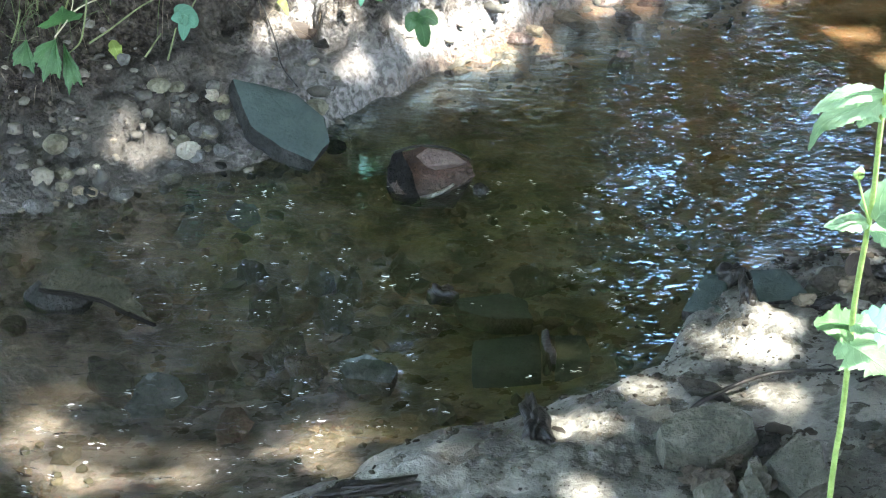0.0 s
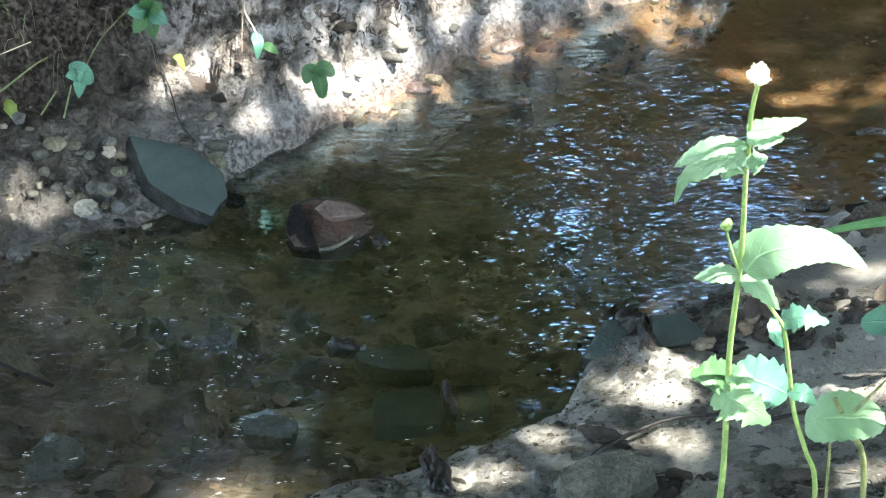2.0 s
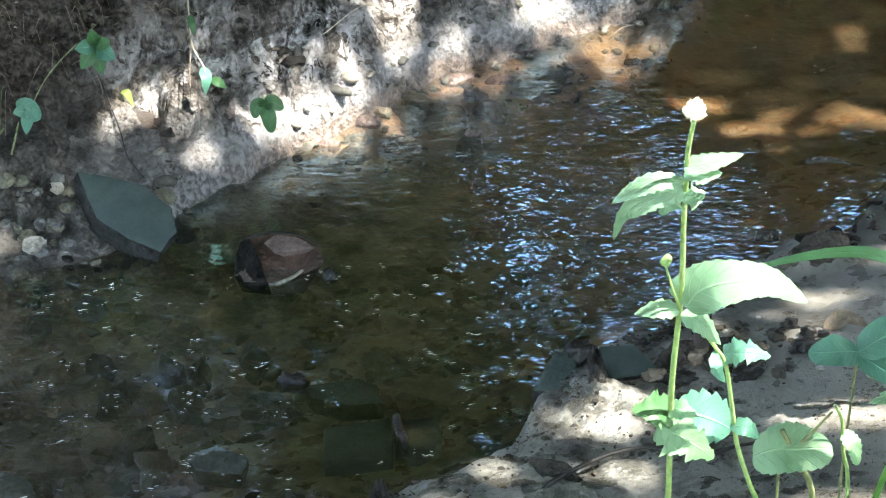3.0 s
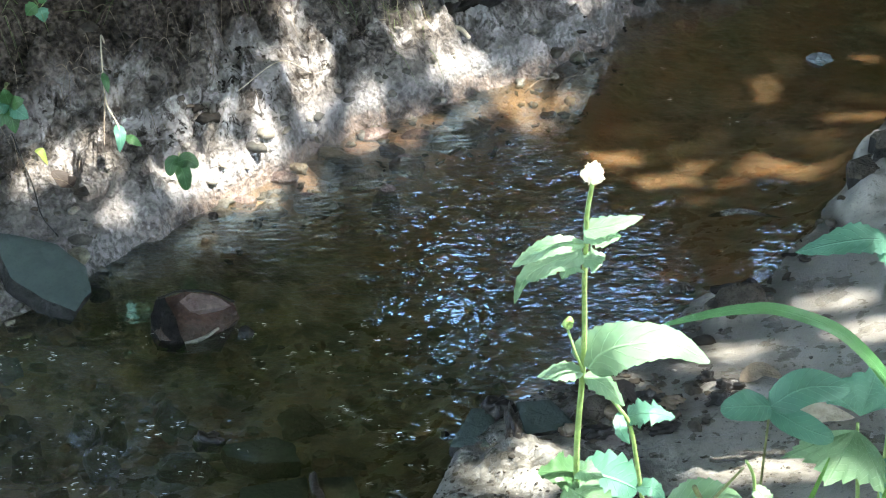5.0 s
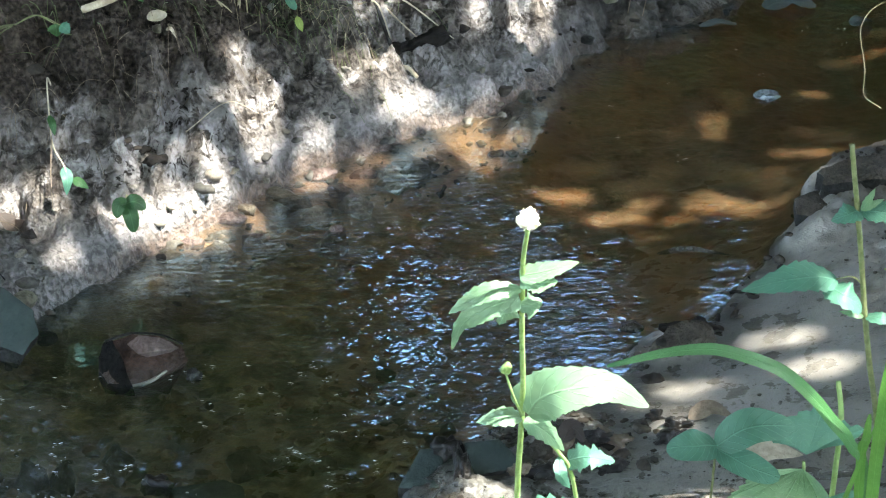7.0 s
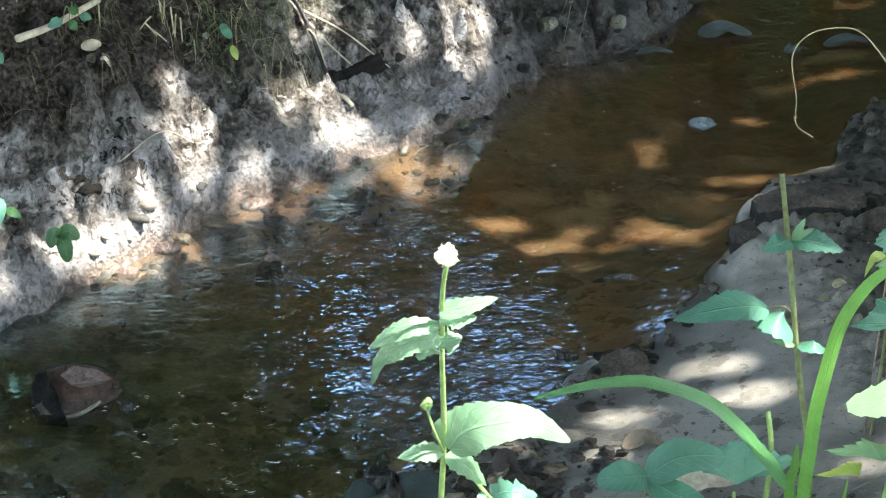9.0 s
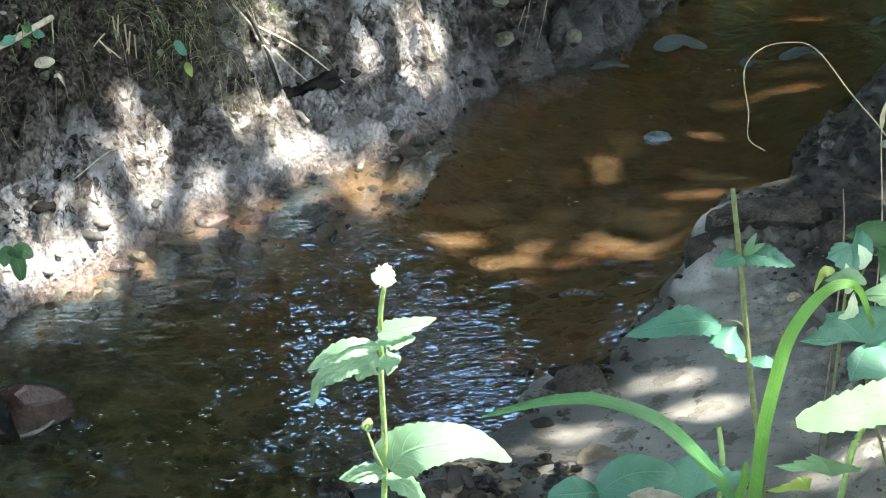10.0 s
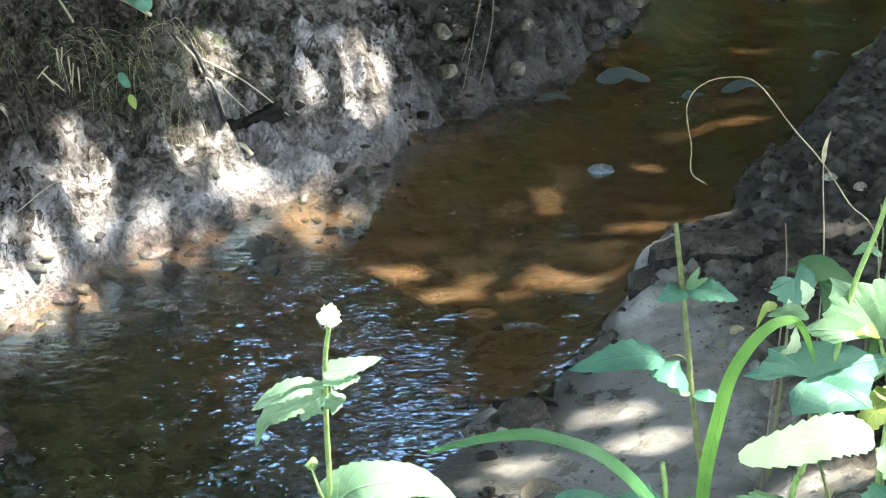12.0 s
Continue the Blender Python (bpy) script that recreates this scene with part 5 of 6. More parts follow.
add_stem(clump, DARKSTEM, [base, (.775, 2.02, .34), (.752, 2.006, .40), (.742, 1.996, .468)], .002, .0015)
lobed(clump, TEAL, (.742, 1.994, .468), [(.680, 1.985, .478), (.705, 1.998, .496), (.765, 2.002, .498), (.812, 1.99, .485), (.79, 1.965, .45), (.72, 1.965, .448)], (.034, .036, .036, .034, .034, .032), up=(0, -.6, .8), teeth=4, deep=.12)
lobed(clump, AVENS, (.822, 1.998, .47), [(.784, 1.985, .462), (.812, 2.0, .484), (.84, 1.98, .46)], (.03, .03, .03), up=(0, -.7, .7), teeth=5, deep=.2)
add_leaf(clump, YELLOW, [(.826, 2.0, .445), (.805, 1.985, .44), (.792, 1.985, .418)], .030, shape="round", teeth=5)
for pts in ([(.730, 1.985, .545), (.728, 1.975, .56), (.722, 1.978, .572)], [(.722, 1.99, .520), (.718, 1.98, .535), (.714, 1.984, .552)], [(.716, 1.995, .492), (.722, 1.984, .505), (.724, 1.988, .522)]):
    add_leaf(clump, WHITE_LEAF, pts, .013, "curled_leaf", "curled leaf coloured white for full sun", up=(.2, -.9, .2), teeth=4)
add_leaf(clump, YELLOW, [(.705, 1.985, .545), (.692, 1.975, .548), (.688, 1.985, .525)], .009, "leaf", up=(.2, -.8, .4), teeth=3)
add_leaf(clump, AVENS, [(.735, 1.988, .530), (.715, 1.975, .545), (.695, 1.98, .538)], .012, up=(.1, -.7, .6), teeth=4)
base = down(.74, 2.08)
tall = thing("tall_stem", base, "tall straight green stem rising from the bank", "plant")
add_stem(tall, STEM, [base, (.744, 2.025, .327), (.751, 2.016, .368), (.758, 2.007, .413), (.762, 1.999, .457), (.765, 1.987, .513), (.770, 1.977, .567), (.782, 1.966, .622), (.79, 1.955, .68)], .0034, .0022)
add_leaf(tall, YELLOW, [(.768, 1.985, .52), (.785, 1.978, .522), (.80, 1.985, .508)], .016, up=(0, -.6, .8), teeth=4)
base = down(.765, 1.85)
fan = thing("scalloped_leaf_plant", base, "low plant with a broad sunlit scalloped leaf", "plant")
add_stem(fan, STEM, [base, (.755, 1.82, .42), (.745, 1.80, .48), (.735, 1.787, .512)], .0024, .0016)
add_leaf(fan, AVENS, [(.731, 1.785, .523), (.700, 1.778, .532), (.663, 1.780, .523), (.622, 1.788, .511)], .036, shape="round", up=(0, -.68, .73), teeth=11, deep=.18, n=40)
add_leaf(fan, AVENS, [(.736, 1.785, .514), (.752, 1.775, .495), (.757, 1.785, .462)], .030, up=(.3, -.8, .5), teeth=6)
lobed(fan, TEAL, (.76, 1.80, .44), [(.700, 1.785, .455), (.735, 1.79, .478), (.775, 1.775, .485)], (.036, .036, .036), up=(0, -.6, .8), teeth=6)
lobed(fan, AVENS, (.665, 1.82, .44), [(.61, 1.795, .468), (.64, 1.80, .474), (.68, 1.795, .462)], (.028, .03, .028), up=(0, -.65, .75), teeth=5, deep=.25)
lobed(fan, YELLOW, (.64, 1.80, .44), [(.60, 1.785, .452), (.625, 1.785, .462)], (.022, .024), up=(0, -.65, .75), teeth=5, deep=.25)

base = down(.86, 2.47)
shade = thing("shaded_plant", base, "low plant with drooping dark green leaves", "plant")
add_stem(shade, DARKSTEM, [base, (.855, 2.43, .25), (.850, 2.405, .36)], .002, .0014)
lobed(shade, TEAL, (.850, 2.40, .366), [(.820, 2.385, .36), (.845, 2.375, .33), (.86, 2.41, .38)], (.026, .028, .026), teeth=5)
lobed(shade, DEEP, (.875, 2.40, .362), [(.845, 2.41, .372), (.915, 2.395, .366), (.875, 2.375, .335), (.90, 2.375, .345)], (.028, .032, .03, .03), teeth=5)
add_stem(shade, DARKSTEM, [(.855, 2.43, .25), (.868, 2.41, .33), (.875, 2.40, .362)], .0014, .001)
base = down(1.0, 2.60)
weed = thing("thin_weed", base, "thin upright weed with narrow leaves", "plant")
add_stem(weed, DARKSTEM, [base, (.99, 2.55, .25), (.985, 2.52, .34), (.972, 2.50, .40)], .0016, .0008)
add_leaf(weed, GRASS, [base, (1.0, 2.52, .28), (1.03, 2.50, .33)], .010, shape="blade", teeth=0, up=(0, -.8, .5))
add_leaf(weed, AVENS, [(.985, 2.52, .33), (.965, 2.51, .345), (.95, 2.515, .335)], .014)
add_leaf(weed, GRASS, [(.99, 2.55, .26), (1.01, 2.52, .30), (1.015, 2.50, .345)], .012, shape="lance", teeth=0, up=(-.3, -.8, .4))
base = down(.845, 2.45)
thin = thing("thin_weed", base, "thin brown weed stalk", "plant")
add_stem(thin, TWIG, [base, (.846, 2.42, .30), (.842, 2.405, .38), (.836, 2.40, .43)], .0012, .0006)

base = down(1.065, 2.72)
arch = thing("dry_grass_stem", base, "dry arching grass stem drooping over the water", "grass")
add_stem(arch, STRAW, [base, (1.040, 2.694, .262), (.998, 2.682, .320), (.960, 2.671, .376), (.917, 2.661, .427), (.870, 2.649, .486), (.837, 2.647, .496), (.806, 2.648, .488), (.792, 2.654, .460), (.803, 2.665, .407), (.806, 2.671, .373), (.827, 2.675, .355)], .0009, .0005)
add_leaf(arch, STRAW, [(.960, 2.671, .376), (.958, 2.664, .40), (.963, 2.662, .422)], .006, "sheath", shape="lance", teeth=0, up=(0, -1, 0))
b = down(.985, 2.72)
spear = thing("dry_grass_stem", b, "dry upright grass stem on the mud", "grass")
add_stem(spear, STRAW, [b, (.979, 2.699, .234), (.965, 2.68, .34), (.960, 2.671, .376)], .001, .0008)

# plants on the far bank
b = (-.03, 3.12, ground_at(-.03, 3.12))
clover = thing("bank_seedling", b, "seedling with three glossy green leaflets on the bank", "plant")
c = Vector((-.034, 3.060, .096))
add_stem(clover, DARKSTEM, [b, (-.033, 3.09, .095), c], .001, .0008)
add_leaf(clover, DEEP, [c, c + Vector((-.008, -.010, .004)), c + Vector((-.012, -.014, -.012))], .018, up=(-.3, -.9, .3), shape="round", teeth=0)
add_leaf(clover, DEEP, [c, c + Vector((.012, -.006, .006)), c + Vector((.025, -.006, -.004))], .020, up=(.2, -.7, .6), shape="round", teeth=0)
add_leaf(clover, DEEP, [c, c + Vector((.006, -.010, -.012)), c + Vector((.009, -.012, -.034))], .020, up=(.1, -.9, .2), shape="round", teeth=0)

b = (-.46, 3.06, ground_at(-.46, 3.06))
vine = thing("bank_vine", b, "vine with broad angular green leaves hanging on the bank", "plant")
add_stem(vine, DARKSTEM, [b, (-.462, 3.01, .175), (-.470, 2.965, .150), (-.480, 2.93, .125)], .0014, .001)
lobed(vine, DEEP, (-.478, 2.925, .128), [(-.505, 2.905, .108), (-.492, 2.895, .086), (-.472, 2.895, .09)], (.030, .032, .028), up=(-.1, -.85, .5), teeth=4, deep=.2)
lobed(vine, DEEP, (-.470, 2.93, .120), [(-.462, 2.895, .070), (-.446, 2.90, .078)], (.030, .028), up=(.1, -.9, .35), teeth=4, deep=.2)
lobed(vine, DEEP, (-.470, 2.955, .135), [(-.50, 2.93, .142), (-.470, 2.94, .165), (-.445, 2.94, .155)], (.026, .03, .026), up=(0, -.8, .6), teeth=4)
lobed(vine, DEEP, (-.515, 2.93, .125), [(-.53, 2.91, .10), (-.505, 2.905, .092)], (.024, .026), up=(0, -.85, .4), teeth=4)
add_leaf(vine, YELLOW, [(-.415, 2.965, .108), (-.408, 2.95, .100), (-.400, 2.945, .086)], .016, teeth=3)
add_stem(vine, ROOT, [(-.470, 2.96, .14), (-.45, 2.975, .15), (-.42, 2.985, .16), (-.385, 3.01, .165)], .0011, .0007, "tendril")
add_stem(vine, ROOT, [(-.480, 2.93, .128), (-.462, 2.955, .15), (-.458, 2.98, .19)], .001, .0007, "tendril")
b = (-.325, 3.05, ground_at(-.325, 3.05))
small = thing("bank_seedling", b, "seedling with a single green leaf on the bank", "plant")
add_stem(small, DARKSTEM, [b, (-.33, 3.02, .118), (-.328, 3.0, .128)], .001, .0008)
add_leaf(small, TEAL, [(-.338, 3.0, .124), (-.326, 2.995, .130), (-.312, 2.998, .112)], .026, shape="round", teeth=0, up=(.1, -.9, .4))

b = (-.25, 3.17, ground_at(-.25, 3.17))
five = thing("creeper", b, "creeper with five-part glossy green leaves on the bank", "plant")
c = Vector((-.243, 3.085, .172))
add_stem(five, DARKSTEM, [b, (-.25, 3.12, .185), c], .0014, .001)
for dx, dz, w, m in ((-.004, .030, .018, DEEP), (-.026, .004, .020, TEAL), (-.020, -.024, .022, DEEP), (.006, -.032, .022, DEEP), (.024, -.012, .022, TEAL), (.020, .014, .018, DEEP)):
    tip = c + Vector((dx, -.016, dz))
    add_leaf(five, m, [c, c.lerp(tip, .5) + Vector((0, -.006, .003)), tip], w, up=(0, -.85, .5), teeth=4, deep=.1)
c = Vector((-.325, 3.0, .122))
add_stem(five, DARKSTEM, [b, (-.30, 3.06, .15), c], .001, .0008)
for dx, dz in ((-.018, .004), (.012, -.004), (-.004, -.026)):
    add_leaf(five, TEAL, [c, c + Vector((dx * .5, -.008, dz * .5 + .003)), c + Vector((dx, -.01, dz))], .016, up=(0, -.9, .4), teeth=0)

b = (-.13, 3.30, ground_at(-.13, 3.30))
hang = thing("hanging_vine", b, "thin vine with small pale leaves hanging down the bank", "plant")
add_stem(hang, ROOT, [b, (-.130, 3.20, .215), (-.128, 3.16, .178), (-.124, 3.13, .150), (-.110, 3.09, .140), (-.104, 3.075, .122)], .0012, .0007)
add_leaf(hang, TEAL, [(-.110, 3.09, .138), (-.106, 3.075, .128), (-.108, 3.07, .108)], .015, up=(.2, -.9, .2), teeth=0)
add_leaf(hang, DEEP, [(-.100, 3.08, .125), (-.090, 3.075, .122), (-.080, 3.078, .112)], .012, up=(.1, -.8, .5), teeth=0)
add_leaf(hang, DEEP, [(-.128, 3.16, .18), (-.124, 3.148, .172), (-.122, 3.145, .158)], .010, up=(.2, -.9, .2), teeth=0)
add_stem(hang, TWIG, [(-.126, 3.14, .16), (-.128, 3.10, .12), (-.127, 3.08, .085)], .0008, .0005, "rootlet")

b = (.24, 3.66, ground_at(.24, 3.66))
nettle = thing("bank_plant", b, "plant with round pale green leaves at the top of the bank", "plant")
add_stem(nettle, DARKSTEM, [b, (.235, 3.63, .27), (.23, 3.61, .282)], .0016, .001)
add_leaf(nettle, TEAL, [(.215, 3.61, .285), (.228, 3.595, .282), (.244, 3.60, .262)], .032, shape="round", teeth=0, up=(0, -.8, .6))
add_leaf(nettle, TEAL, [(.195, 3.50, .205), (.198, 3.485, .200), (.206, 3.485, .188)], .013, shape="round", teeth=0, up=(.1, -.9, .3))
add_leaf(nettle, YELLOW, [(.206, 3.468, .184), (.209, 3.458, .176), (.213, 3.458, .165)], .011, teeth=0, up=(.1, -.9, .3))

b = (-0.013, 3.433, ground_at(-0.013, 3.433))
sprig = thing("bank_plant", b, "small leafy plant on the dark top of the bank", "plant")
add_stem(sprig, DARKSTEM, [b, (-0.018, 3.404, 0.275), (-0.024, 3.375, 0.265)], .0011, .0007)
add_leaf(sprig, TEAL, [(-0.024, 3.375, 0.265), (-0.034, 3.371, 0.264), (-0.044, 3.375, 0.256)], 0.014, up=(0, -.85, .5), teeth=4)
add_stem(sprig, DARKSTEM, [b, (-0.014, 3.407, 0.271), (-0.015, 3.382, 0.261)], .0011, .0007)
add_leaf(sprig, DEEP, [(-0.015, 3.382, 0.261), (-0.010, 3.378, 0.257), (-0.005, 3.382, 0.247)], 0.013, up=(0, -.85, .5), teeth=4)
add_stem(sprig, DARKSTEM, [b, (-0.007, 3.413, 0.274), (-0.001, 3.392, 0.264)], .0011, .0007)
add_leaf(sprig, TEAL, [(-0.001, 3.392, 0.264), (0.007, 3.388, 0.265), (0.015, 3.392, 0.260)], 0.012, up=(0, -.85, .5), teeth=4)
add_stem(sprig, DARKSTEM, [b, (-0.011, 3.409, 0.279), (-0.010, 3.385, 0.269)], .0011, .0007)
add_leaf(sprig, DEEP, [(-0.010, 3.385, 0.269), (-0.007, 3.381, 0.279), (-0.005, 3.385, 0.283)], 0.012, up=(0, -.85, .5), teeth=4)

b = (-0.174, 3.332, ground_at(-0.174, 3.332))
shoot = thing("bank_plant", b, "small leafy plant on the dark top of the bank", "plant")
add_stem(shoot, DARKSTEM, [b, (-0.194, 3.296, 0.247), (-0.214, 3.260, 0.237)], .0011, .0007)
add_leaf(shoot, DEEP, [(-0.214, 3.260, 0.237), (-0.222, 3.256, 0.233), (-0.229, 3.260, 0.223)], 0.018, up=(0, -.85, .5), teeth=4)
add_stem(shoot, DARKSTEM, [b, (-0.192, 3.298, 0.242), (-0.210, 3.264, 0.232)], .0011, .0007)
add_leaf(shoot, TEAL, [(-0.210, 3.264, 0.232), (-0.208, 3.260, 0.225), (-0.206, 3.264, 0.211)], 0.018, up=(0, -.85, .5), teeth=4)
add_stem(shoot, DARKSTEM, [b, (-0.193, 3.298, 0.250), (-0.212, 3.264, 0.240)], .0011, .0007)
add_leaf(shoot, DEEP, [(-0.212, 3.264, 0.240), (-0.205, 3.260, 0.248), (-0.198, 3.264, 0.250)], 0.014, up=(0, -.85, .5), teeth=4)
add_stem(shoot, DARKSTEM, [b, (-0.147, 3.322, 0.256), (-0.121, 3.313, 0.246)], .0011, .0007)
add_leaf(shoot, DEEP, [(-0.121, 3.313, 0.246), (-0.120, 3.309, 0.240), (-0.120, 3.313, 0.228)], 0.022, up=(0, -.85, .5), teeth=4)
add_stem(shoot, DARKSTEM, [b, (-0.144, 3.319, 0.257), (-0.114, 3.306, 0.247)], .0011, .0007)
add_leaf(shoot, TEAL, [(-0.114, 3.306, 0.247), (-0.108, 3.302, 0.244), (-0.102, 3.306, 0.235)], 0.016, up=(0, -.85, .5), teeth=4)

for pts in ([(-.441, 2.95, .111), (-.414, 2.95, .130), (-.378, 2.96, .155), (-.362, 2.98, .157)], [(-.442, 2.97, .170), (-.447, 2.95, .131), (-.454, 2.95, .110), (-.469, 2.94, .099)], [(-.509, 3.0, .156), (-.509, 2.98, .125), (-.510, 2.96, .098)], [(-.529, 2.98, .142), (-.534, 2.96, .119), (-.552, 2.95, .080)], [(-.347, 2.97, .078), (-.337, 2.99, .114)], [(-.377, 2.97, .080), (-.356, 2.99, .106)]):
    add_stem(vine, DARKSTEM, pts, .0013, .0009, "tendril")

# ---- twigs, roots, litter, foam and painted glints ----
def stick(name, pts, r0, r1, material, label, category="stick", group=""):
    p = [Vector(q) for q in pts]
    me = mesh_from(name, tube(bmesh.new(), curve(p, 6), r0, r1, 7), material)
    me.transform(Matrix.Translation(-p[0]))
    me.shade_smooth()
    ob = new(name, me)
    ob.location = p[0]
    return tagged(ob, label, category, group)


def on(x, y, up=.003):
    return (x, y, ground_at(x, y) + up)


stick("wet_stick", [on(.247, 2.215, .004), (.270, 2.237, ground_at(.33, 2.27) + .006), (.335, 2.276, ground_at(.33, 2.27) + .010), on(.412, 2.302, .006)], .0034, .0018, BLACKTWIG, "thin black wet stick lying across the mud")
stick("wet_stick", [on(.43, 2.285), on(.455, 2.295, .004), on(.50, 2.31)], .0028, .0016, BLACKTWIG, "thin black wet stick lying across the mud")
rock("black_piece", .093, 2.192, ground_at(.093, 2.192) + .004, (.030, .095, .030), 201, BLACKTWIG, "ragged black lump in the mud", "wood", turn=8, cuts=10, rough=.8, level=4)
rock("black_piece", .080, 2.235, .004, (.030, .04, .022), 202, BLACKTWIG, "ragged black lump at the water's edge", "wood", turn=40, cuts=10, rough=.8)
rock("black_piece", -.055, 2.104, ground_at(-.055, 2.104) + .004, (.105, .022, .018), 203, BLACKTWIG, "ragged black strip at the water's edge", "wood", turn=14, cuts=8, rough=.7, level=4)
# black lumps added to draw the shade between the flat stones
rock("black_piece", .329, 2.445, ground_at(.329, 2.445) + .008, (.016, .085, .024), 204, BLACKTWIG, "black lump added for the shaded gap between the stones", "wood", turn=-4, cuts=8, rough=.7, level=4)
rock("black_piece", .322, 2.515, ground_at(.322, 2.515) + .010, (.034, .03, .028), 205, BLACKTWIG, "black lump added for the shaded gap between the stones", "wood", cuts=8, rough=.7)
for k, (x, y, a, b) in enumerate([(0.502, 2.518, 0.062, 0.026), (0.484, 2.508, 0.04, 0.02), (0.417, 2.447, 0.045, 0.02), (0.448, 2.494, 0.03, 0.03), (0.503, 2.463, 0.04, 0.016), (0.566, 2.577, 0.02, 0.014), (0.398, 2.45, 0.028, 0.018), (0.586, 2.546, 0.03, 0.016), (0.571, 2.517, 0.05, 0.03)]):
    rock("bark_piece", x, y, ground_at(x, y) + .004, (a, b, .020), 330 + k, BLACKTWIG if k % 3 else TWIG, "ragged piece of dark wet bark on the mud", "bark", "bark pieces on the mud", k * 37 % 50 - 25, cuts=8, rough=.7, level=4)
stick("twig", [on(-.245, 3.10, .004), on(-.218, 3.044, .006), on(-.206, 2.997, .005), on(-.184, 2.955, .004)], .0015, .001, BLACKTWIG, "thin dark twig on the bank")
stick("twig", [on(.045, 3.225, .006), on(.103, 3.285, .010), on(.152, 3.35, .010), on(.175, 3.372, .012)], .0008, .0005, ROOT, "pale thin twig stuck in the clay bank")
stick("peg", [on(.352, 3.53, .004), on(.366, 3.512, .010), on(.377, 3.495, .012)], .0038, .003, ROOT, "short pale broken stick in the bank", "stick")
# two black lumps stand in for the shade of the undercut
rock("undercut_shade", .408, 3.582, ground_at(.408, 3.582) + .012, (.125, .028, .034), 209, HOLLOW_BLACK, "ragged black lump added for the shaded undercut of the bank", "root", turn=33, tilt=-6, cuts=12, rough=.7, level=4)
rock("undercut_shade", .356, 3.548, ground_at(.356, 3.548) + .006, (.04, .02, .018), 210, HOLLOW_BLACK, "small black lump added at the end of the shaded undercut", "root", turn=40, cuts=10, rough=.7)
stick("root", [on(.265, 3.66, .01), on(.305, 3.60, .012), on(.335, 3.56, .012), on(.352, 3.53, .006)], .0045, .003, BLACKTWIG, "dark root running down the bank", "root")
for a, b in (((.28, 3.60), (.42, 3.565)), ((.30, 3.585), (.355, 3.54)), ((.31, 3.60), (.44, 3.59))):
    stick("root", [on(*a, .008), on((a[0] + b[0]) / 2, (a[1] + b[1]) / 2, .022), on(*b, .006)], .0016, .0009, ROOT, "thin pale root hanging over the bank", "root", "thin roots")
for pts in ([(.806, 4.03), (.779, 3.93), (.740, 3.834)], [(.819, 4.03), (.800, 3.93), (.762, 3.826)], [(.794, 4.0), (.744, 3.889), (.713, 3.833)]):
    stick("root", [on(*pts[0], .02), on(*pts[1], .03), on(*pts[2], .004)], .0012, .0007, TWIG, "thin root hanging down the upstream bank", "root", "hanging roots")
stick("branch", [on(-0.083, 3.331, .016), on(-0.039, 3.388, .016), on(0.024, 3.463, .016)], .0055, .0045, ROOT, "pale peeled branch lying along the top of the bank", "branch")
stick("branch", [on(0.168, 3.643, .016), on(0.204, 3.652, .016), on(0.245, 3.620, .016)], .0035, .003, STRAW, "pale dry stem lying on the bank", "branch")
stick("branch", [on(0.133, 3.560, .016), on(0.118, 3.602, .016), on(0.103, 3.617, .016)], .002, .0015, STRAW, "thin dry stem lying on the bank", "branch")
stick("upstream_branch", [(1.18, 4.62, .10), (1.28, 4.50, .03), (1.36, 4.30, .012), (1.385, 4.26, .0)], .014, .005, BLACKTWIG, "dark branch reaching into the upstream pool", "branch")
stick("upstream_branch", [(1.72, 4.05, .10), (1.60, 4.02, .05), (1.50, 3.99, .03), (1.42, 3.975, .0)], .008, .003, DARKSTEM, "thin mossy branch reaching over the water", "branch")
for k, (x, y) in enumerate(((.521, 3.505), (.50, 3.481), (.545, 3.53), (.455, 3.472))):
    stick("rootlet", [(x, y, -.006), (x + .02, y + .012, .007), (x + .045, y + .03, .004)], .0008, .0005, TWIG, "pale rootlet sticking out of the water", "root", "rootlets in the water")


def flat_leaf(name, pts, width, material, label, category="leaf", group="", **kw):
    p = [Vector(q) for q in pts]
    me = mesh_from(name, leaf_mesh(bmesh.new(), p, width, **kw), material)
    me.transform(Matrix.Translation(-p[0]))
    me.shade_smooth()
    ob = new(name, me)
    ob.location = p[0]
    return tagged(ob, label, category, group)


for pts, w in (([(.972, 3.890, .004), (1.012, 3.905, .010), (1.056, 3.892, .004)], .05), ([(1.160, 3.826, .004), (1.20, 3.842, .009), (1.240, 3.840, .004)], .032), ([(1.092, 3.806, .004), (1.108, 3.812, .009), (1.128, 3.820, .005)], .03), ([(.855, 3.828, .002), (.885, 3.836, .005), (.915, 3.832, .002)], .022), ([(1.345, 3.955, .006), (1.365, 3.962, .012), (1.395, 3.97, .006)], .02)):
    flat_leaf("floating_leaf", pts, w, FLOAT, "pale soaked leaf floating on the brown water", "leaf", "floating leaves", up=(0, 0, 1), teeth=0, fold=.3, shape="round")
flat_leaf("sunken_leaf", [(.650, 3.05, -.004), (.69, 3.045, .003), (.745, 3.035, -.003)], .018, GREY, "grey sunken leaf just under the surface", "leaf", up=(0, 0, 1), teeth=0)
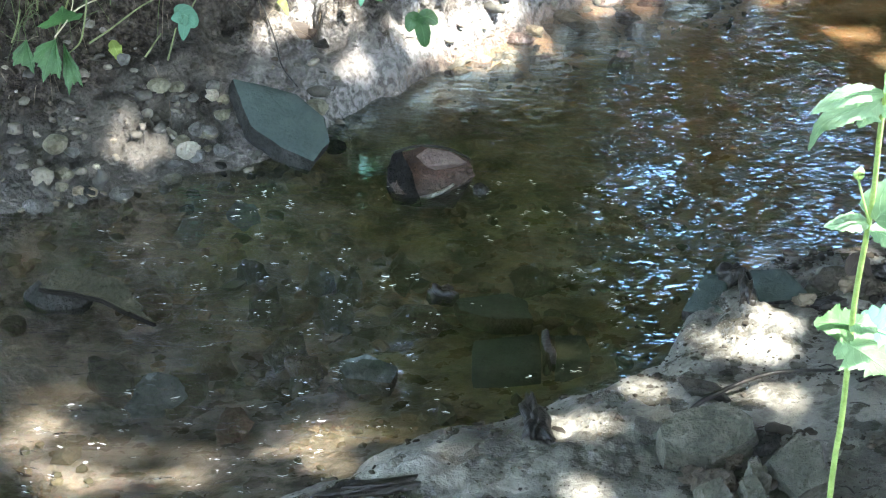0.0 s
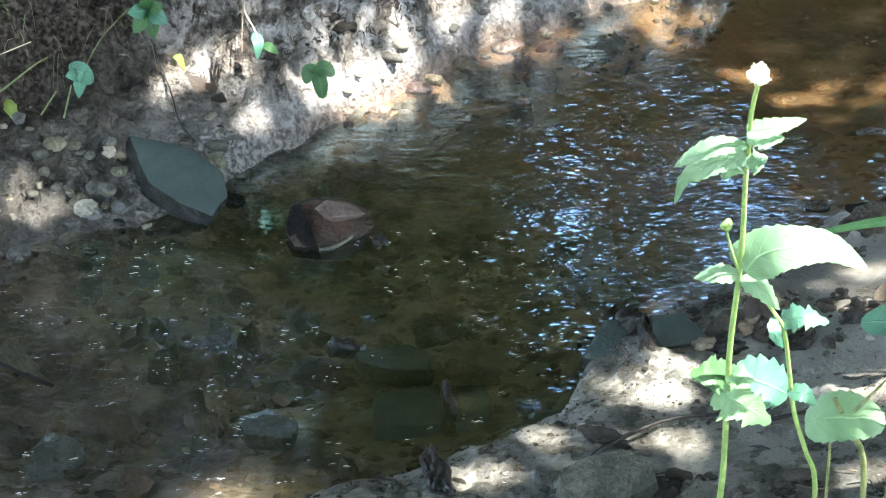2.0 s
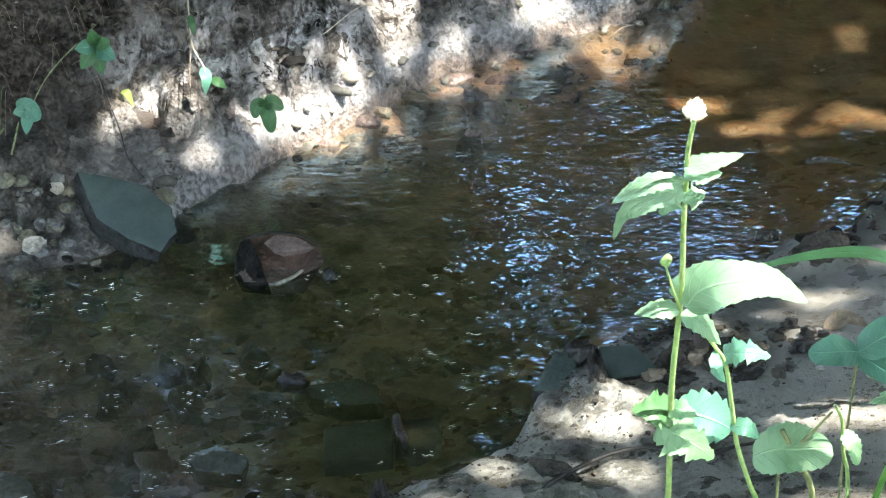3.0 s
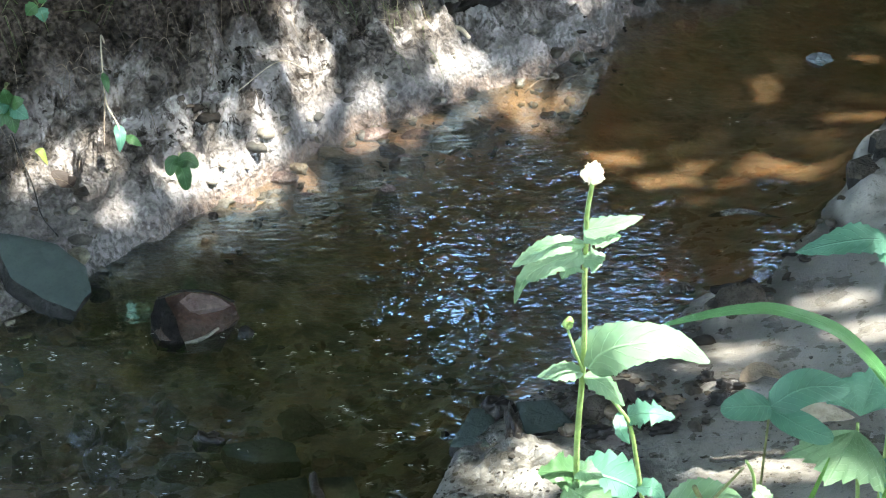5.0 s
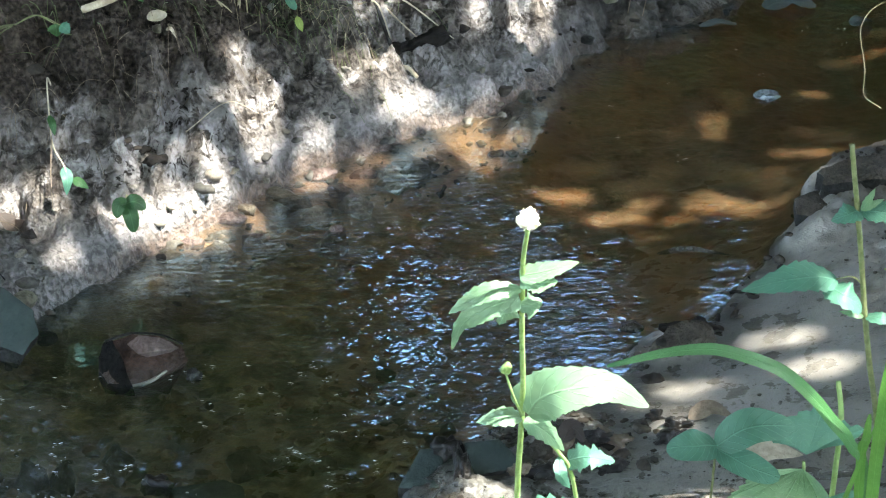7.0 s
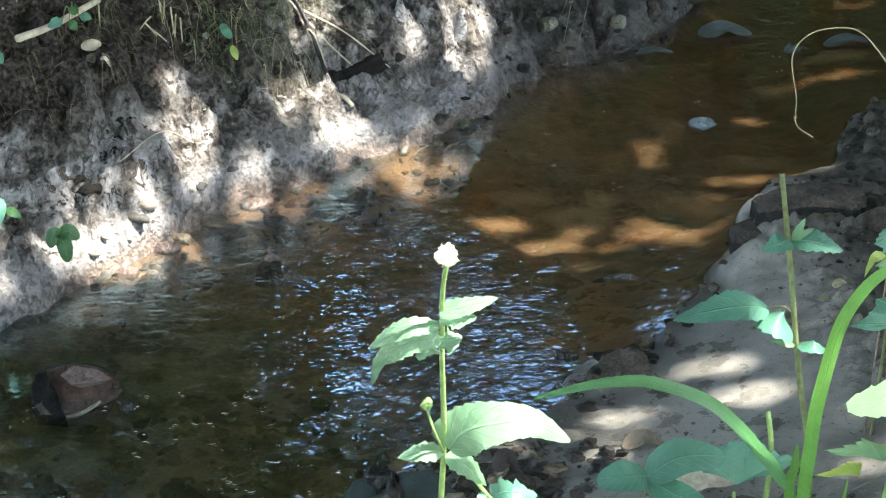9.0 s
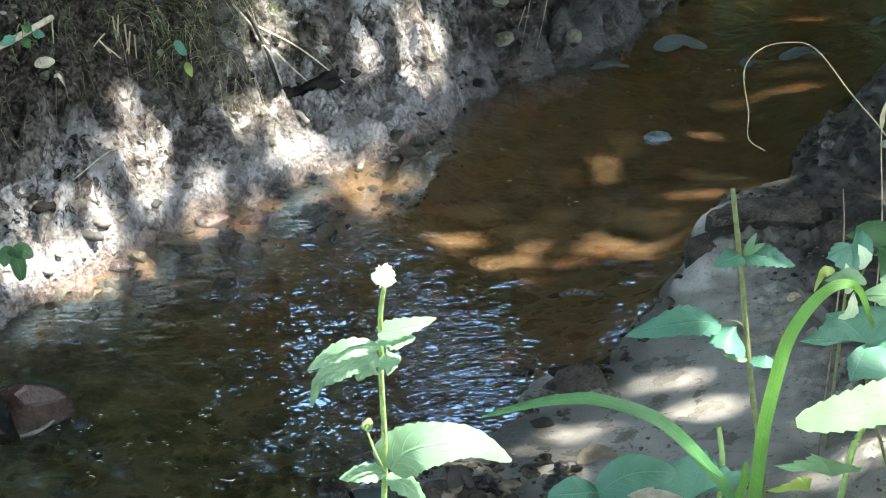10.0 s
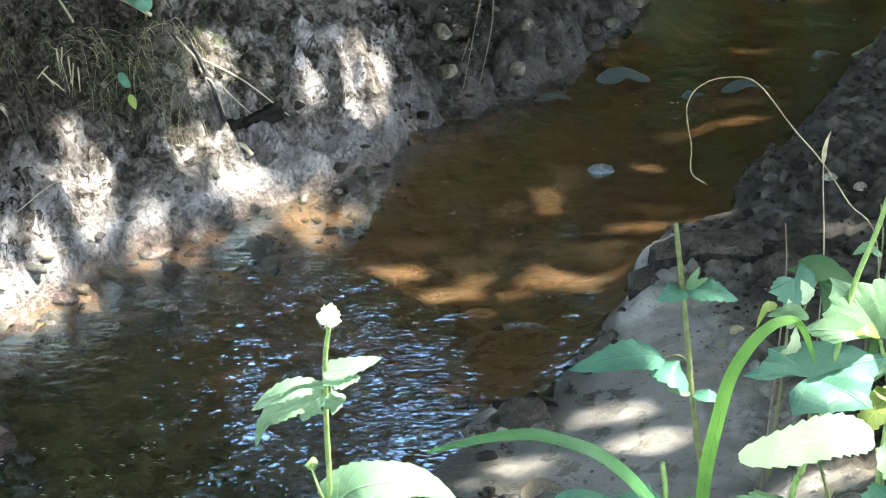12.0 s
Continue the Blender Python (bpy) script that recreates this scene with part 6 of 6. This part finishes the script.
for pts, w, m, label in (([on(-.17, 3.07, .01), on(-.160, 3.055, .016), on(-.148, 3.05, .008)], .022, DEAD, "curled dark dead leaf on the bank"), ([on(-.198, 3.10, .008), on(-.18, 3.092, .014), on(-.165, 3.09, .008)], .028, DEAD, "dead brown leaf on the bank"),
                         ([on(-.215, 3.095, .01), on(-.209, 3.089, .012), on(-.201, 3.087, .008)], .012, YELLOW, "yellow fallen leaf on the bank"), ([on(.926, 2.885, .003), on(.935, 2.885, .006), on(.944, 2.883, .003)], .012, STRAW, "small yellow fallen leaf on the mud"), ([on(.905, 2.872, .003), on(.908, 2.862, .006), on(.910, 2.852, .003)], .007, YELLOW, "small green fallen leaf on the mud"),
                         ([on(.60, 2.56, .004), on(.625, 2.565, .010), on(.65, 2.555, .004)], .022, TWIG, "brown dead leaf lying on the mud"), ([on(.62, 2.42, .004), on(.66, 2.43, .012), on(.70, 2.425, .004)], .03, ROOT, "pale dead leaf lying on the mud"), ([on(.0, 3.10, .006), on(.008, 3.094, .010), on(.016, 3.094, .004)], .010, DEAD, "reddish dead leaf below the seedling"),
                         ([(.142, 2.26, .004), (.150, 2.262, .010), (.160, 2.256, .004)], .012, YELLOW, "yellow-green leaf at the water's edge"), ([(.172, 2.232, .004), (.177, 2.24, .012), (.180, 2.25, .018)], .014, WHITE_LEAF, "small pale leaf stuck in the shallows"), ([on(.445, 2.49, .014), on(.458, 2.498, .022), on(.472, 2.492, .012)], .022, DEAD, "curled brown leaf among the clods")):
    flat_leaf("fallen_leaf", pts, w, m, label, "leaf", "fallen leaves", teeth=0, fold=.5, up=(.1, -.4, .9))

flat_leaf("fallen_leaf", [on(.000, 3.388, .008), on(.012, 3.382, .014), on(.026, 3.378, .008)], .020, ROOT, "pale dry leaf lying on the dark bank", "leaf", "fallen leaves", teeth=0, fold=.4, up=(.1, -.6, .8), shape="round")
flat_leaf("fallen_leaf", [on(.024, 3.354, .006), on(.031, 3.352, .009), on(.038, 3.350, .006)], .006, ROOT, "small pale dry leaf on the dark bank", "leaf", "fallen leaves", teeth=0, fold=.4, up=(.1, -.6, .8))
for x, y, lean, ln in ((.107, 3.502, .004, .030), (.115, 3.503, -.002, .026), (.123, 3.505, .003, .034), (.130, 3.508, -.003, .028), (.136, 3.508, .002, .040), (.086, 3.440, .016, .014), (.095, 3.447, .020, .012), (.095, 3.462, -.016, .012), (.024, 3.449, .001, .030)):
    b = Vector(on(x, y, .010))
    stick("straw_stalk", [b + Vector((0, 0, .012)), b + Vector((lean * .5, -.006, .012 - ln * .5)), b + Vector((lean, -.012, .010 - ln))], .0013, .0009, STRAW, "short pale dead stalk on the face of the bank", "stalk", "dead stalks on the bank")

rl = random.Random(8)
FLECKS = [(1.019, 3.806), (.886, 3.737), (.870, 3.676), (.760, 3.603), (.671, 3.531), (1.063, 3.740), (1.073, 3.799), (.915, 3.625), (.397, 3.255), (.497, 3.128), (.730, 3.341), (1.474, 4.14), (.735, 3.33), (.69, 3.44), (.06, 2.70), (.07, 2.68), (.05, 2.66), (.055, 2.72), (.66, 3.42), (.62, 3.10)]
# these random white flecks paint glints of light on the riffle
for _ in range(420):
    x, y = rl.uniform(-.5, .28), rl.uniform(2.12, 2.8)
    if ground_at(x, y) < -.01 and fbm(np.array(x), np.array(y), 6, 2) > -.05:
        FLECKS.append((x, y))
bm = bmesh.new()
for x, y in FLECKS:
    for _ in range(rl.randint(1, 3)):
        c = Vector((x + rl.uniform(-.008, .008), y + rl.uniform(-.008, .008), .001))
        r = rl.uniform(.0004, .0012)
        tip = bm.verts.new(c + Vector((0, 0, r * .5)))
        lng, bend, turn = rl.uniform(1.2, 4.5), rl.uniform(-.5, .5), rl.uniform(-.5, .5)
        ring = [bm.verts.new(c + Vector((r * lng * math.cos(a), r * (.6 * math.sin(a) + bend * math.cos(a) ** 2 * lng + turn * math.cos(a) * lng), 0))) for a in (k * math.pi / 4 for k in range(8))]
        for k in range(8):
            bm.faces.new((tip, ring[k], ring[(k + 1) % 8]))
me = mesh_from("foam", bm, FOAM_AND_GLINT)
tagged(new("foam", me), "small white foam flecks and painted glints on the stream", "foam", kind="stuff")


def tufts(name, material, spots, count, length, width, droop, seed, label, category, reach=.03, hang=False):
    """Many thin blades as one mesh."""
    r = random.Random(seed)
    bm = bmesh.new()
    for _ in range(count):
        x, y = r.choice(spots)
        x, y = x + r.gauss(0, reach), y + r.gauss(0, reach)
        b = Vector((x, y, ground_at(x, y) - .003))
        ln = length * r.uniform(.5, 1.3)
        d = Vector((r.gauss(0, 1), r.gauss(-.5, .8), r.uniform(.2, 1.0))).normalized()
        if hang:
            d = Vector((r.gauss(0, .45), -abs(r.gauss(.7, .3)), r.uniform(-.5, .5))).normalized()
        t = b + d * ln * .8
        tip = t + Vector((d.x * .3, d.y * .3, -droop)) * ln
        tip.z = max(tip.z, ground_at(tip.x, tip.y) + .004)
        tube(bm, curve([b, b.lerp(t, .6) + Vector((0, 0, .06 * ln)), tip], 4), width, width * .25, 3)
    me = mesh_from(name, bm, material)
    me.shade_smooth()
    return tagged(new(name, me), label, category, kind="stuff")


tufts("dry_grass", STRAW, [(.19, 3.61), (.236, 3.60), (.266, 3.57), (.21, 3.565), (.28, 3.65), (.13, 3.50), (.14, 3.53), (.20, 3.54), (.235, 3.54)], 170, .05, .0006, .9, 1, "dry straw and grass hanging over the top of the bank", "grass", .028, True)
tufts("moss_grass", OLIVEBLADE, [(.22, 3.60), (.26, 3.60), (.30, 3.64), (.36, 3.70), (.10, 3.56), (.02, 3.45), (.20, 3.545), (.235, 3.54), (.17, 3.53), (.25, 3.52), (.08, 3.58)], 620, .034, .0009, .6, 2, "fine green grass at the top of the bank", "grass", .035, True)
tufts("bank_roots", TWIG, [(-.05, 3.28), (.0, 3.34), (.08, 3.42), (-.12, 3.27), (-.2, 3.22), (-.3, 3.12), (-.42, 3.06), (-.5, 3.02)], 190, .04, .0007, 1.0, 3, "fine brown roots and stems on the dark bank", "roots", .05, True)
tufts("straw_litter", STRAW, [(.66, 1.98), (.70, 1.96), (.74, 1.95), (.69, 2.0), (.78, 1.97)], 420, .04, .0009, 1.2, 4, "dry straw litter on the near bank", "straw", .03)
tufts("bank_grass", OLIVEBLADE, [(-.50, 3.05), (-.55, 3.0), (-.45, 3.1), (-.12, 3.36), (.0, 3.47), (-.3, 3.25)], 160, .06, .0010, .7, 5, "thin green grass on the far bank", "grass", .04, True)
tufts("bank_grass", DARKSTEM, [(.35, 1.75), (.5, 1.85), (.2, 1.6), (.65, 1.9), (.8, 2.0), (.9, 2.2)], 240, .06, .0010, .5, 6, "short grass on the near bank", "grass", .06)

for k in range(18):
    x, y, a, ln = rl.uniform(.22, .55), rl.uniform(2.04, 2.32), rl.uniform(0, 3.14), rl.uniform(.012, .04)
    stick("twig_bit", [on(x, y, .003), on(x + ln * .5 * math.cos(a), y + ln * .5 * math.sin(a), .006), on(x + ln * math.cos(a), y + ln * math.sin(a), .003)], .0011, .0007, (BLACKTWIG, TWIG, BLACKTWIG)[k % 3], "small broken twig lying on the mud", "twig", "broken twigs on the mud")
